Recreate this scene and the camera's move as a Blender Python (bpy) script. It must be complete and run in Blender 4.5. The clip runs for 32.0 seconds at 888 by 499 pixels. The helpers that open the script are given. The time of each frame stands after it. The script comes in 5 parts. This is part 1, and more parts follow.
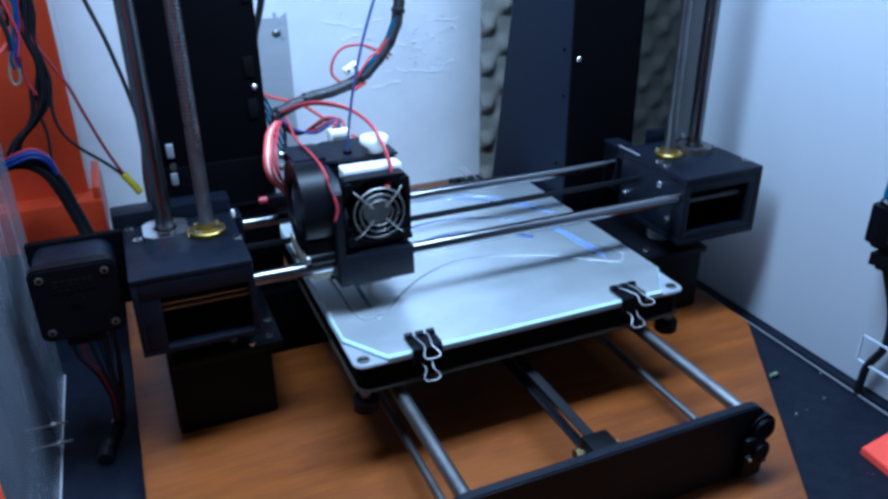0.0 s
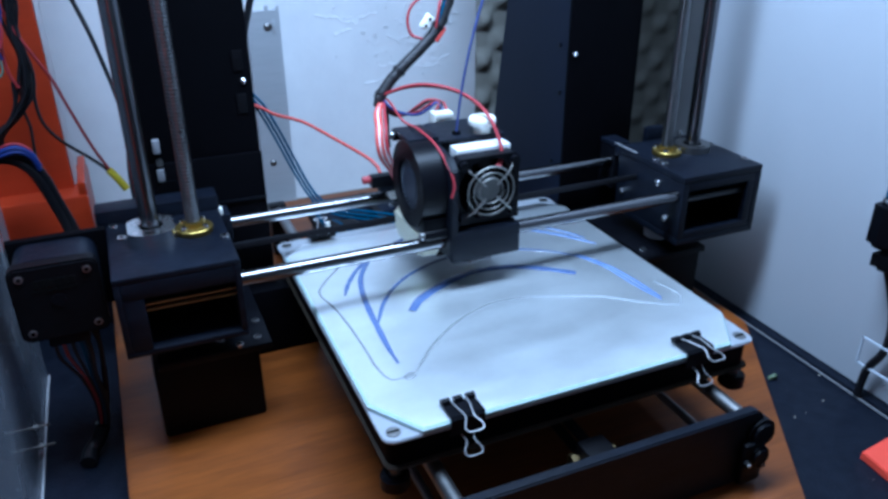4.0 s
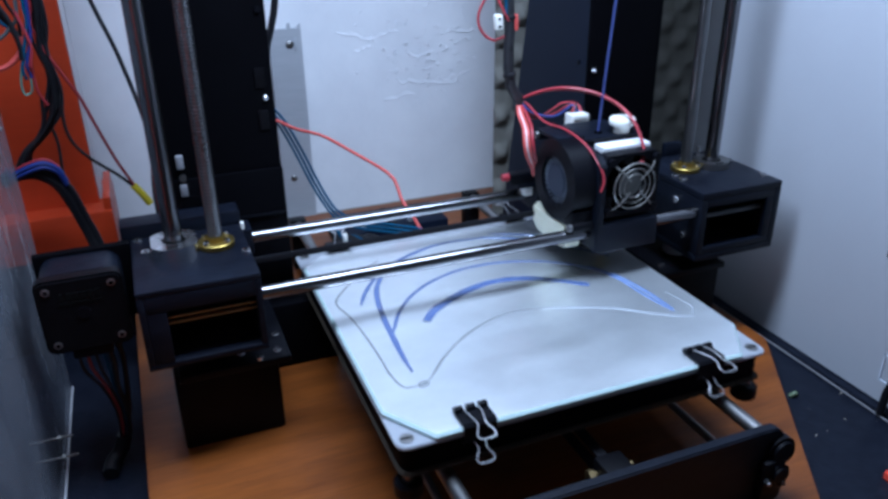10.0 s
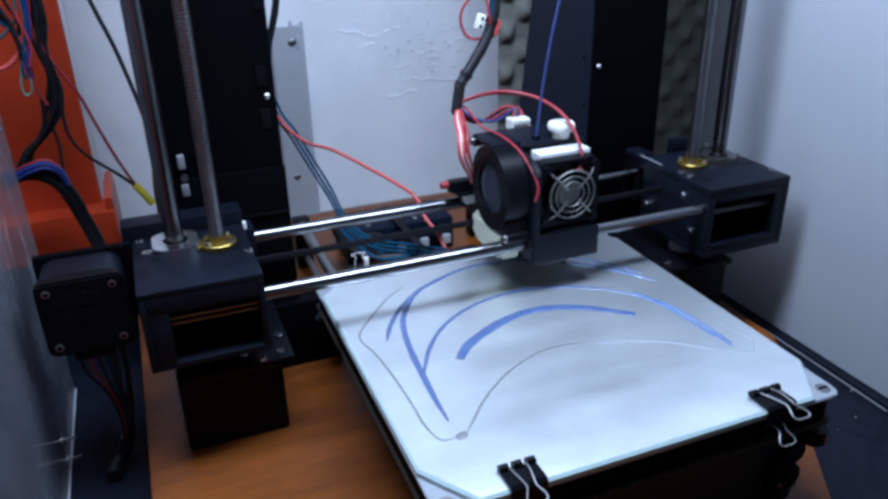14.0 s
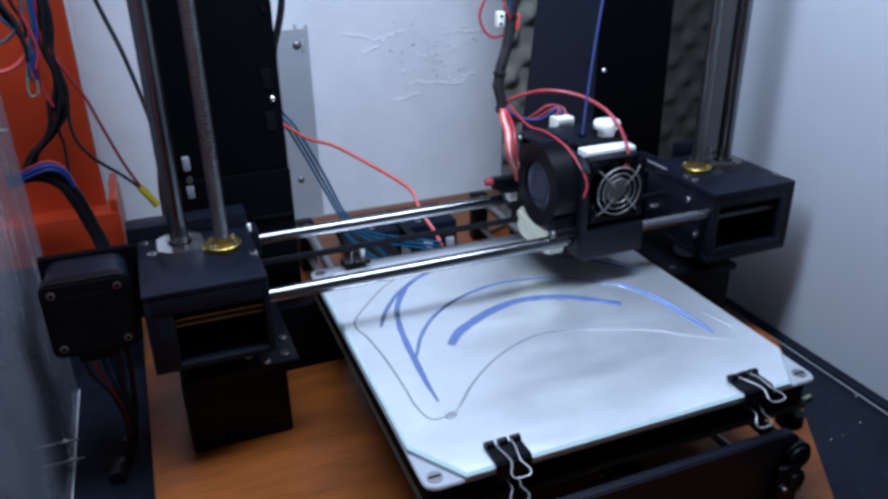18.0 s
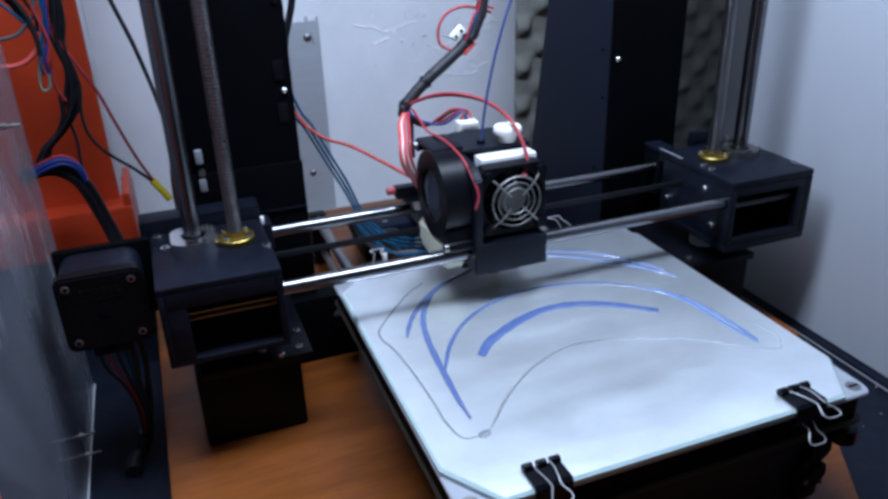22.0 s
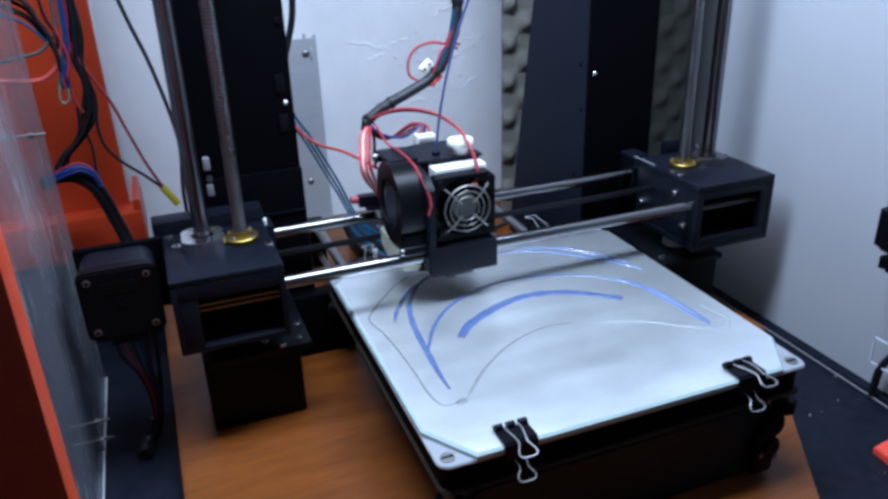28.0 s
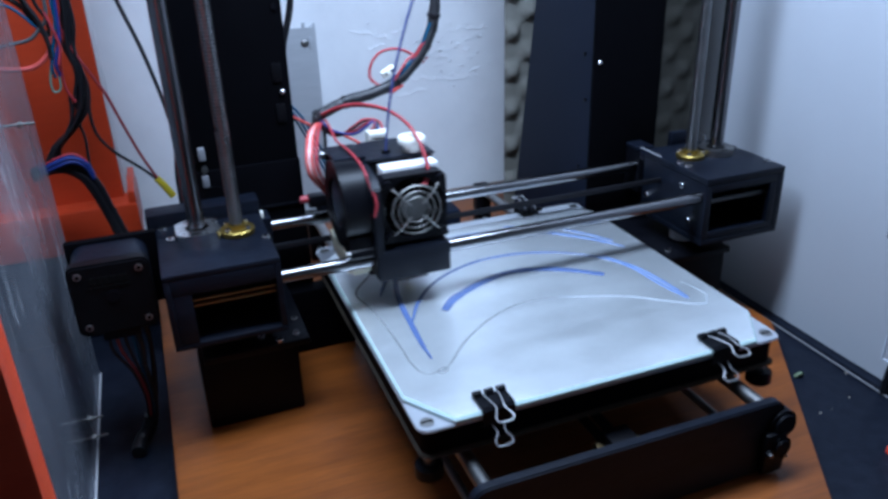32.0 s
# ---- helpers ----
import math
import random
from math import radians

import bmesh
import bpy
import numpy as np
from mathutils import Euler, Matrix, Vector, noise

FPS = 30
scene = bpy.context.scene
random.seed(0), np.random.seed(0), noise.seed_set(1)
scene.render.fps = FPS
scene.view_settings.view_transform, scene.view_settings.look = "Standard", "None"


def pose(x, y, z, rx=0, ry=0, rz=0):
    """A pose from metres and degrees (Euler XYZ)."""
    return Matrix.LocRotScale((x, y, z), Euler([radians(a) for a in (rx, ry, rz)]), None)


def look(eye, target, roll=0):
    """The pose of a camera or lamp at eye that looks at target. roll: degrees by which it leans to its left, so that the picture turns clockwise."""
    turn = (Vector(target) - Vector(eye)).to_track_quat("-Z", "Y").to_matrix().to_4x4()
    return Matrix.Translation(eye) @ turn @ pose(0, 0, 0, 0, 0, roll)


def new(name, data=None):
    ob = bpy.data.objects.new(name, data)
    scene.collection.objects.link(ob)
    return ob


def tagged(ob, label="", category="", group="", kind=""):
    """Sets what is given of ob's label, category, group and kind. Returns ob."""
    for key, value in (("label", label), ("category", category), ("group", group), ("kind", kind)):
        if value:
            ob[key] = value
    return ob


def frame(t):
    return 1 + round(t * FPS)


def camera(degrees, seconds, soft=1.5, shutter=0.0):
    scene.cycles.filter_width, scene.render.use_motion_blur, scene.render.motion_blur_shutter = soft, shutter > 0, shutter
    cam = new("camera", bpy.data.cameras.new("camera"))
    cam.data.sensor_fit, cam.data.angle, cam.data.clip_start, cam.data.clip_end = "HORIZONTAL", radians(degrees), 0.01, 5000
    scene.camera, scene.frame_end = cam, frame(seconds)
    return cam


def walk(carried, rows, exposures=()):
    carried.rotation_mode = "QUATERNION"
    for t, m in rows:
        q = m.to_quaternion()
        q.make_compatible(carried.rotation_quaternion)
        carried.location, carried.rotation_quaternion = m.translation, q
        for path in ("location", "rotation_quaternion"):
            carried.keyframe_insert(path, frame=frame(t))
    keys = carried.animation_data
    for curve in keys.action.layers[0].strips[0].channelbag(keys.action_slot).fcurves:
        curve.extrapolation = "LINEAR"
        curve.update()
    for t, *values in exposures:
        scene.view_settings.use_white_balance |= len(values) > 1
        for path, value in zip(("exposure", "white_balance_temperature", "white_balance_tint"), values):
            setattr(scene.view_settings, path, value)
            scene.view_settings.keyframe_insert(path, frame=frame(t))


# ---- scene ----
cam = camera(60.2, 32.0, soft=3.0, shutter=0.5)
PATH = [
    (0, pose(-0.1932, -0.3850, 0.2975, 64.26, 0.62, -23.13)),
    (0.5, pose(-0.1946, -0.3846, 0.2972, 64.39, 0.36, -23.30)),
    (1, pose(-0.1943, -0.3846, 0.2974, 64.39, 0.20, -23.45)),
    (1.5, pose(-0.1939, -0.3834, 0.2972, 64.36, 0.36, -23.26)),
    (2, pose(-0.1929, -0.3828, 0.2973, 64.49, 0.39, -23.28)),
    (2.5, pose(-0.1924, -0.3783, 0.2957, 64.16, 0.15, -23.37)),
    (3, pose(-0.1902, -0.3759, 0.2940, 64.02, 0.28, -23.28)),
    (3.5, pose(-0.1886, -0.3752, 0.2941, 63.89, 0.23, -23.38)),
    (5.5, pose(-0.1874, -0.3786, 0.2960, 64.59, 0.67, -23.10)),
    (6, pose(-0.1861, -0.3789, 0.2963, 64.80, 0.85, -22.84)),
    (6.5, pose(-0.1867, -0.3804, 0.2981, 65.07, 0.73, -22.49)),
    (7, pose(-0.1887, -0.3808, 0.2984, 65.45, 0.61, -22.07)),
    (7.5, pose(-0.1875, -0.3793, 0.2969, 65.28, 0.61, -22.02)),
    (8, pose(-0.1887, -0.3797, 0.2966, 65.33, 0.61, -21.95)),
    (8.5, pose(-0.1893, -0.3812, 0.2979, 65.51, 0.69, -22.11)),
    (9, pose(-0.1902, -0.3806, 0.2980, 65.55, 0.67, -22.12)),
    (9.5, pose(-0.1884, -0.3795, 0.2972, 65.34, 0.96, -21.81)),
    (10, pose(-0.1887, -0.3784, 0.2960, 65.08, 0.66, -21.99)),
    (10.5, pose(-0.1871, -0.3785, 0.2966, 65.00, 0.87, -21.92)),
    (11, pose(-0.1869, -0.3776, 0.2962, 65.08, 0.81, -22.11)),
    (11.5, pose(-0.1877, -0.3770, 0.2963, 65.20, 0.97, -21.75)),
    (12, pose(-0.1875, -0.3748, 0.2942, 65.02, 0.74, -21.92)),
    (12.5, pose(-0.1880, -0.3765, 0.2953, 64.96, 1.00, -21.91)),
    (13, pose(-0.1877, -0.3769, 0.2955, 65.06, 0.99, -22.00)),
    (13.5, pose(-0.1855, -0.3750, 0.2944, 64.94, 1.12, -21.91)),
    (14, pose(-0.1865, -0.3740, 0.2947, 64.87, 1.15, -21.81)),
    (14.5, pose(-0.1866, -0.3731, 0.2936, 64.90, 1.07, -21.67)),
    (16.5, pose(-0.1872, -0.3729, 0.2957, 64.93, 0.99, -21.82)),
    (17, pose(-0.1865, -0.3736, 0.2943, 64.94, 1.05, -21.92)),
    (17.5, pose(-0.1861, -0.3729, 0.2931, 64.85, 1.00, -21.97)),
    (18, pose(-0.1880, -0.3734, 0.2943, 65.16, 0.97, -21.57)),
    (18.5, pose(-0.1884, -0.3722, 0.2949, 65.08, 1.08, -21.41)),
    (19, pose(-0.1880, -0.3742, 0.2959, 65.30, 1.38, -21.43)),
    (19.5, pose(-0.1882, -0.3750, 0.2950, 65.16, 1.65, -21.30)),
    (20, pose(-0.1884, -0.3738, 0.2948, 65.09, 1.57, -21.44)),
    (20.5, pose(-0.1876, -0.3750, 0.2932, 64.79, 1.42, -21.57)),
    (21, pose(-0.1885, -0.3712, 0.2917, 64.66, 1.34, -21.47)),
    (21.5, pose(-0.1897, -0.3698, 0.2911, 64.43, 1.50, -21.20)),
    (22, pose(-0.1884, -0.3703, 0.2919, 64.67, 1.70, -20.96)),
    (22.5, pose(-0.1873, -0.3694, 0.2911, 64.34, 1.85, -20.83)),
    (23, pose(-0.1888, -0.3692, 0.2905, 64.36, 1.90, -20.76)),
    (23.5, pose(-0.1872, -0.3713, 0.2913, 64.50, 1.98, -20.81)),
    (24, pose(-0.1857, -0.3684, 0.2912, 64.40, 1.93, -20.94)),
    (24.5, pose(-0.1869, -0.3701, 0.2905, 64.39, 1.79, -20.92)),
    (25, pose(-0.1880, -0.3722, 0.2912, 64.57, 1.77, -20.91)),
    (25.5, pose(-0.1914, -0.3781, 0.2929, 64.63, 1.66, -21.07)),
    (26, pose(-0.1939, -0.3857, 0.2954, 64.94, 1.57, -21.18)),
    (26.5, pose(-0.1987, -0.3964, 0.2998, 65.59, 1.62, -20.79)),
    (28.5, pose(-0.1971, -0.4091, 0.2992, 65.71, 1.73, -21.41)),
    (29, pose(-0.1953, -0.4061, 0.2978, 65.54, 1.75, -21.35)),
    (29.5, pose(-0.1959, -0.4061, 0.2979, 65.72, 1.64, -21.47)),
    (30, pose(-0.1960, -0.4052, 0.2976, 65.58, 1.46, -21.38)),
    (30.5, pose(-0.1945, -0.4052, 0.2973, 65.58, 1.65, -21.29)),
    (31, pose(-0.1930, -0.4030, 0.2967, 65.50, 1.82, -21.32)),
    (31.5, pose(-0.1927, -0.4005, 0.2964, 65.39, 1.84, -21.23)),
    (32, pose(-0.1938, -0.3979, 0.2942, 65.22, 1.70, -21.18)),
]
EXPOSURES = [(0, 0.05, 5200, 1), (3.5, -0.04, 5350, 2), (6, -0.16, 5850, 9), (9, -0.22, 6000, 10), (13, -0.36, 6100, 10), (18, -0.32, 6400, 12), (22, -0.34, 6400, 12), (25, -0.18, 6400, 12), (28.5, -0.15, 6300, 9), (32, -0.13, 6000, 8)]
walk(cam, PATH, EXPOSURES)
BED_Y = [
    (0, -0.0520), (0.5, -0.0632), (1, -0.0754), (1.5, -0.0849), (2, -0.0944), (2.5, -0.1012),
    (3, -0.1061), (3.5, -0.1101), (4.5, -0.1135), (5.5, -0.1087), (6, -0.1041), (6.5, -0.0985),
    (7, -0.0905), (7.5, -0.0809), (8, -0.0706), (8.5, -0.0584), (9, -0.0564), (9.5, -0.1056),
    (9.7, -0.1140), (9.9, -0.1150), (10, -0.1069), (10.1, -0.1015), (10.5, -0.0990), (11, -0.0993), (11.5, -0.1223), (12, -0.1231), (12.5, -0.1309),
    (13, -0.1387), (13.5, -0.1448), (14, -0.1499), (14.5, -0.1505), (15.5, -0.1485), (16.5, -0.1344),
    (17, -0.1244), (17.5, -0.1220), (18, -0.1310), (18.5, -0.1385), (19, -0.1449), (19.5, -0.1415),
    (20, -0.1328), (20.5, -0.1237), (21, -0.1198), (21.1, -0.1215), (21.3, -0.1420), (21.4, -0.1495), (21.5, -0.1521), (22, -0.1519), (22.5, -0.1500),
    (23, -0.1482), (23.5, -0.1443), (24, -0.1374), (24.5, -0.1295), (25, -0.1216), (25.5, -0.1260),
    (26, -0.1354), (26.5, -0.1425), (27.5, -0.1480), (28.5, -0.1369), (29, -0.1285), (29.5, -0.1208),
    (30, -0.1284), (30.5, -0.1365), (31, -0.1437), (31.5, -0.1437), (32, -0.1164),
]
CARRIAGE_X = [
    (0, -0.0672), (0.5, -0.0638), (1, -0.0575), (1.5, -0.0502), (2, -0.0408), (2.5, -0.0313),
    (3, -0.0203), (3.5, -0.0088), (4.5, 0.0200), (5.5, 0.0407), (6, 0.0507), (6.5, 0.0619),
    (7, 0.0710), (7.5, 0.0790), (8, 0.0856), (8.5, 0.0906), (9, 0.0941), (9.5, 0.0876),
    (10, 0.0916), (10.5, 0.0992), (11, 0.0971), (11.5, 0.0817), (12, 0.0805), (12.5, 0.0753),
    (13, 0.0651), (13.5, 0.0555), (14, 0.0438), (14.5, 0.0413), (15.5, 0.0470), (16.5, 0.0649),
    (17, 0.0749), (17.5, 0.0802), (18, 0.0725), (18.5, 0.0636), (19, 0.0522), (19.5, 0.0572),
    (20, 0.0670), (20.5, 0.0749), (21, 0.0787), (21.1, 0.0775), (21.3, 0.0525), (21.5, 0.0262), (21.7, 0.0005), (21.8, -0.0035), (22, -0.0050), (22.5, -0.0126),
    (23, -0.0160), (23.5, -0.0270), (24, -0.0376), (24.5, -0.0479), (25, -0.0542), (25.5, -0.0473),
    (26, -0.0377), (26.5, -0.0285), (27.5, -0.0210), (28.5, -0.0361), (29, -0.0468), (29.5, -0.0528),
    (30, -0.0445), (30.5, -0.0358), (31, -0.0246), (31.5, -0.0238), (32, -0.0586),
]

# ---- light ----
world = bpy.data.worlds.new("world")
scene.world = world
world.use_nodes = True
world.node_tree.nodes["Background"].inputs[0].default_value = (0.55, 0.65, 0.85, 1)
world.node_tree.nodes["Background"].inputs[1].default_value = 0.03


def lamp(name, eye, target, wide, deep, watts, colour):
    data = bpy.data.lights.new(name, "AREA")
    data.shape, data.size, data.size_y = "RECTANGLE", wide, deep
    data.energy, data.color = watts, colour
    ob = new(name, data)
    ob.matrix_basis = look(eye, target)
    return ob


lamp("ceiling_lamp_light", (-0.06, -0.050, 0.55), (-0.06, 0.03, 0), 0.44, 0.12, 8.5, (0.62, 0.76, 1.0))

# ---- materials ----


def material(name, colour, rough=0.5, metal=0.0, second=None, scale=60.0, mix=0.5, bump=0.0, bump_scale=400.0,
             coat=0.0, stretch=(1, 1, 1), rough_vary=0.1, transmission=0.0, alpha=1.0, spec=0.5):
    """A Principled surface with colour and gloss varied at two scales, in metres."""
    m = bpy.data.materials.new(name)
    m.use_nodes = True
    nt = m.node_tree
    p = nt.nodes["Principled BSDF"]
    tc = nt.nodes.new("ShaderNodeTexCoord")
    mp = nt.nodes.new("ShaderNodeMapping")
    mp.inputs["Scale"].default_value = stretch
    nt.links.new(tc.outputs["Object"], mp.inputs["Vector"])
    n1 = nt.nodes.new("ShaderNodeTexNoise")
    n1.inputs["Scale"].default_value = scale
    n1.inputs["Detail"].default_value = 6
    n1.inputs["Roughness"].default_value = 0.65
    nt.links.new(mp.outputs[0], n1.inputs["Vector"])
    ramp = nt.nodes.new("ShaderNodeValToRGB")
    ramp.color_ramp.elements[0].position, ramp.color_ramp.elements[1].position = 0.35, 0.68
    c2 = second or tuple(c * 0.8 for c in colour)
    ramp.color_ramp.elements[0].color = (*c2, 1)
    ramp.color_ramp.elements[1].color = (*colour, 1)
    nt.links.new(n1.outputs["Fac"], ramp.inputs[0])
    mx = nt.nodes.new("ShaderNodeMix")
    mx.data_type = "RGBA"
    mx.inputs[0].default_value = mix
    mx.inputs[6].default_value = (*colour, 1)
    nt.links.new(ramp.outputs[0], mx.inputs[7])
    nt.links.new(mx.outputs[2], p.inputs["Base Color"])
    n2 = nt.nodes.new("ShaderNodeTexNoise")
    n2.inputs["Scale"].default_value = scale * 0.35
    n2.inputs["Detail"].default_value = 3
    nt.links.new(mp.outputs[0], n2.inputs["Vector"])
    mr = nt.nodes.new("ShaderNodeMapRange")
    mr.inputs[3].default_value = max(0.02, rough - rough_vary)
    mr.inputs[4].default_value = min(1.0, rough + rough_vary)
    nt.links.new(n2.outputs["Fac"], mr.inputs[0])
    nt.links.new(mr.outputs[0], p.inputs["Roughness"])
    p.inputs["Metallic"].default_value = metal
    p.inputs["Specular IOR Level"].default_value = spec
    p.inputs["Coat Weight"].default_value = coat
    p.inputs["Coat Roughness"].default_value = 0.08
    p.inputs["Transmission Weight"].default_value = transmission
    p.inputs["Alpha"].default_value = alpha
    if bump:
        n3 = nt.nodes.new("ShaderNodeTexNoise")
        n3.inputs["Scale"].default_value = bump_scale
        n3.inputs["Detail"].default_value = 4
        nt.links.new(mp.outputs[0], n3.inputs["Vector"])
        b = nt.nodes.new("ShaderNodeBump")
        b.inputs["Strength"].default_value = bump
        b.inputs["Distance"].default_value = 0.001
        nt.links.new(n3.outputs["Fac"], b.inputs["Height"])
        nt.links.new(b.outputs[0], p.inputs["Normal"])
    return m


BLACK = material("black_powder_coat", (0.0009, 0.0009, 0.0015), 0.6, second=(0.0016, 0.0016, 0.0025), scale=50, bump=0.15, bump_scale=900, spec=0.035)
PRINT = material("black_printed_plastic", (0.0013, 0.0020, 0.0046), 0.42, second=(0.0085, 0.0118, 0.0205), scale=24, mix=0.5, bump=0.3, bump_scale=300, stretch=(1, 1, 6), spec=0.17)
MOTOR = material("black_motor_paint", (0.0018, 0.0018, 0.0025), 0.42, second=(0.004, 0.004, 0.0052), scale=80, bump=0.2, bump_scale=700, spec=0.1)
SATIN = material("dark_satin_sheet", (0.0045, 0.0078, 0.0170), 0.5, second=(0.0035, 0.0060, 0.0130), scale=14, rough_vary=0.06, spec=0.09)
GLOSS = material("black_gloss_plastic", (0.0016, 0.0018, 0.0030), 0.38, second=(0.0034, 0.0036, 0.0054), scale=70, spec=0.12)
LABEL = material("faded_motor_print", (0.0045, 0.0047, 0.0045), 0.6, second=(0.0028, 0.003, 0.003), scale=300, spec=0.06)
HUBCAP = material("smoked_fan_hub", (0.06, 0.062, 0.06), 0.5, second=(0.025, 0.027, 0.026), scale=160)
HUB = material("grey_blue_fan_hub", (0.011, 0.017, 0.032), 0.5, scale=120)
VANE = material("grey_fan_vane", (0.055, 0.065, 0.085), 0.5, second=(0.035, 0.042, 0.058), scale=200)
CHROME = material("hardened_steel_rod", (0.19, 0.19, 0.20), 0.21, 1.0, second=(0.14, 0.137, 0.137), scale=40, rough_vary=0.05)
THREAD = material("oiled_steel_thread", (0.27, 0.27, 0.275), 0.3, 1.0, second=(0.18, 0.175, 0.17), scale=90)
STEEL = material("dull_steel", (0.3, 0.3, 0.3), 0.38, 1.0, second=(0.19, 0.18, 0.17), scale=90)
SCREW = material("bright_screw", (0.75, 0.75, 0.76), 0.25, 1.0, scale=300)
GUARD = material("dull_wire", (0.16, 0.157, 0.148), 0.42, 0.7, second=(0.11, 0.107, 0.10), scale=150)
LEVER = material("nickel_wire", (0.34, 0.34, 0.35), 0.5, 0.55, second=(0.26, 0.26, 0.27), scale=200)
GUIDE = material("tarnished_brass", (0.26, 0.19, 0.09), 0.4, 0.9, second=(0.18, 0.13, 0.06), scale=120)
BRASS = material("brass", (0.36, 0.26, 0.07), 0.4, 1.0, second=(0.28, 0.19, 0.05), scale=120)
ALU = material("brushed_aluminium", (0.46, 0.48, 0.51), 0.45, 0.35, second=(0.39, 0.41, 0.44), scale=30, stretch=(1, 1, 12))
PLATE = material("bed_aluminium_plate", (0.36, 0.38, 0.41), 0.4, 0.5, second=(0.29, 0.31, 0.34), scale=60)
BELT = material("black_rubber_belt", (0.006, 0.006, 0.008), 0.75, scale=200, spec=0.15)
DARKPLUG = material("dull_grey_nylon", (0.15, 0.15, 0.16), 0.55, second=(0.10, 0.10, 0.11), scale=150)
GREYPLUG = material("grey_nylon", (0.34, 0.34, 0.35), 0.5, second=(0.26, 0.26, 0.27), scale=150)
WHITE = material("white_nylon", (0.68, 0.68, 0.63), 0.45, second=(0.6, 0.59, 0.53), scale=150)
SILVER = material("white_anodised_block", (0.78, 0.79, 0.8), 0.4, 0.2, scale=120)
NATURAL = material("natural_yellowish_print", (0.74, 0.73, 0.60), 0.38, second=(0.58, 0.57, 0.38), scale=70, mix=0.7, bump=0.5, bump_scale=120, stretch=(1, 1, 10), transmission=0.25)
RED = material("red_wire_insulation", (0.30, 0.026, 0.036), 0.42, second=(0.22, 0.018, 0.025), scale=90)
CORAL = material("faded_red_wire", (0.46, 0.062, 0.052), 0.5, second=(0.36, 0.042, 0.036), scale=90)
MAROON = material("dark_red_wire", (0.22, 0.015, 0.02), 0.45, scale=90)
BLACKWIRE = material("black_wire_insulation", (0.006, 0.006, 0.008), 0.45, scale=90, spec=0.3)
BLUEWIRE = material("blue_wire_insulation", (0.010, 0.024, 0.14), 0.42, scale=90)
TEAL = material("teal_wire_insulation", (0.004, 0.056, 0.112), 0.55, scale=90, spec=0.1)
GREYWIRE = material("dark_grey_wire", (0.05, 0.055, 0.06), 0.5, scale=90)
GREENWIRE = material("green_grey_wire", (0.08, 0.17, 0.13), 0.45, scale=90)
WHITEWIRE = material("white_wire_insulation", (0.6, 0.57, 0.56), 0.45, scale=90)
SLEEVE = material("black_braided_sleeve", (0.005, 0.005, 0.007), 0.5, second=(0.012, 0.012, 0.015), scale=260, mix=0.6, bump=0.6, bump_scale=900)
YELLOW = material("yellow_heat_shrink", (0.62, 0.5, 0.03), 0.5, scale=150)
ORANGE = material("orange_printed_plastic", (0.56, 0.052, 0.012), 0.42, second=(0.46, 0.038, 0.008), scale=25, bump=0.25, bump_scale=200, stretch=(1, 1, 8))
FILAMENT = material("blue_filament", (0.042, 0.06, 0.19), 0.3, scale=90)
# lighter copy of the streak blue, with the gloss highlight put into the colour
HIGHLIT = material("highlit_streak_paint", (0.085, 0.14, 0.30), 0.3, second=(0.16, 0.23, 0.40), scale=160, mix=0.8, bump=0.4, bump_scale=1500, coat=0.7)
FAINT = material("faint_glue_line", (0.36, 0.39, 0.42), 0.5, 0.5, second=(0.5, 0.53, 0.56), scale=160)
STREAK = material("blue_filament_streak", (0.050, 0.088, 0.215), 0.33, 0.0, second=(0.085, 0.13, 0.27), scale=220, mix=0.7, bump=0.4, bump_scale=1500, coat=0.9)
SCRATCH = material("dull_glue_line", (0.17, 0.18, 0.185), 0.55, 0.4, second=(0.25, 0.265, 0.27), scale=160, spec=0.2)
TABLE = material("black_table_top", (0.0036, 0.0050, 0.0100), 0.5, second=(0.009, 0.012, 0.020), scale=120, mix=0.6, bump=0.35, bump_scale=700, spec=0.12)
PANEL = material("white_panel", (0.335, 0.347, 0.37), 0.55, second=(0.305, 0.317, 0.34), scale=9, rough_vary=0.06, bump=0.04, bump_scale=40, spec=0.3)
PANEL.node_tree.nodes["Principled BSDF"].inputs["Coat Roughness"].default_value = 0.22
FOAM = material("grey_egg_crate_foam", (0.15, 0.146, 0.128), 0.9, second=(0.095, 0.09, 0.075), scale=30, mix=0.7, bump=0.5, bump_scale=900)
RIM = material("brown_board_edge", (0.045, 0.036, 0.027), 0.7, second=(0.026, 0.02, 0.015), scale=60, spec=0.12)
LEDGE = material("dusty_grey_ledge", (0.25, 0.235, 0.21), 0.6, second=(0.17, 0.15, 0.125), scale=30, mix=0.7)
# kept pale so the added room surfaces throw lamp light back
ROOM = material("pale_bounce_paint", (0.56, 0.57, 0.58), 0.7, scale=5)
DIFFUSER = bpy.data.materials.new("lamp_diffuser")
DIFFUSER.use_nodes = True
DIFFUSER.node_tree.nodes["Principled BSDF"].inputs["Emission Color"].default_value = (0.62, 0.76, 1, 1)
DIFFUSER.node_tree.nodes["Principled BSDF"].inputs["Emission Strength"].default_value = 6.0


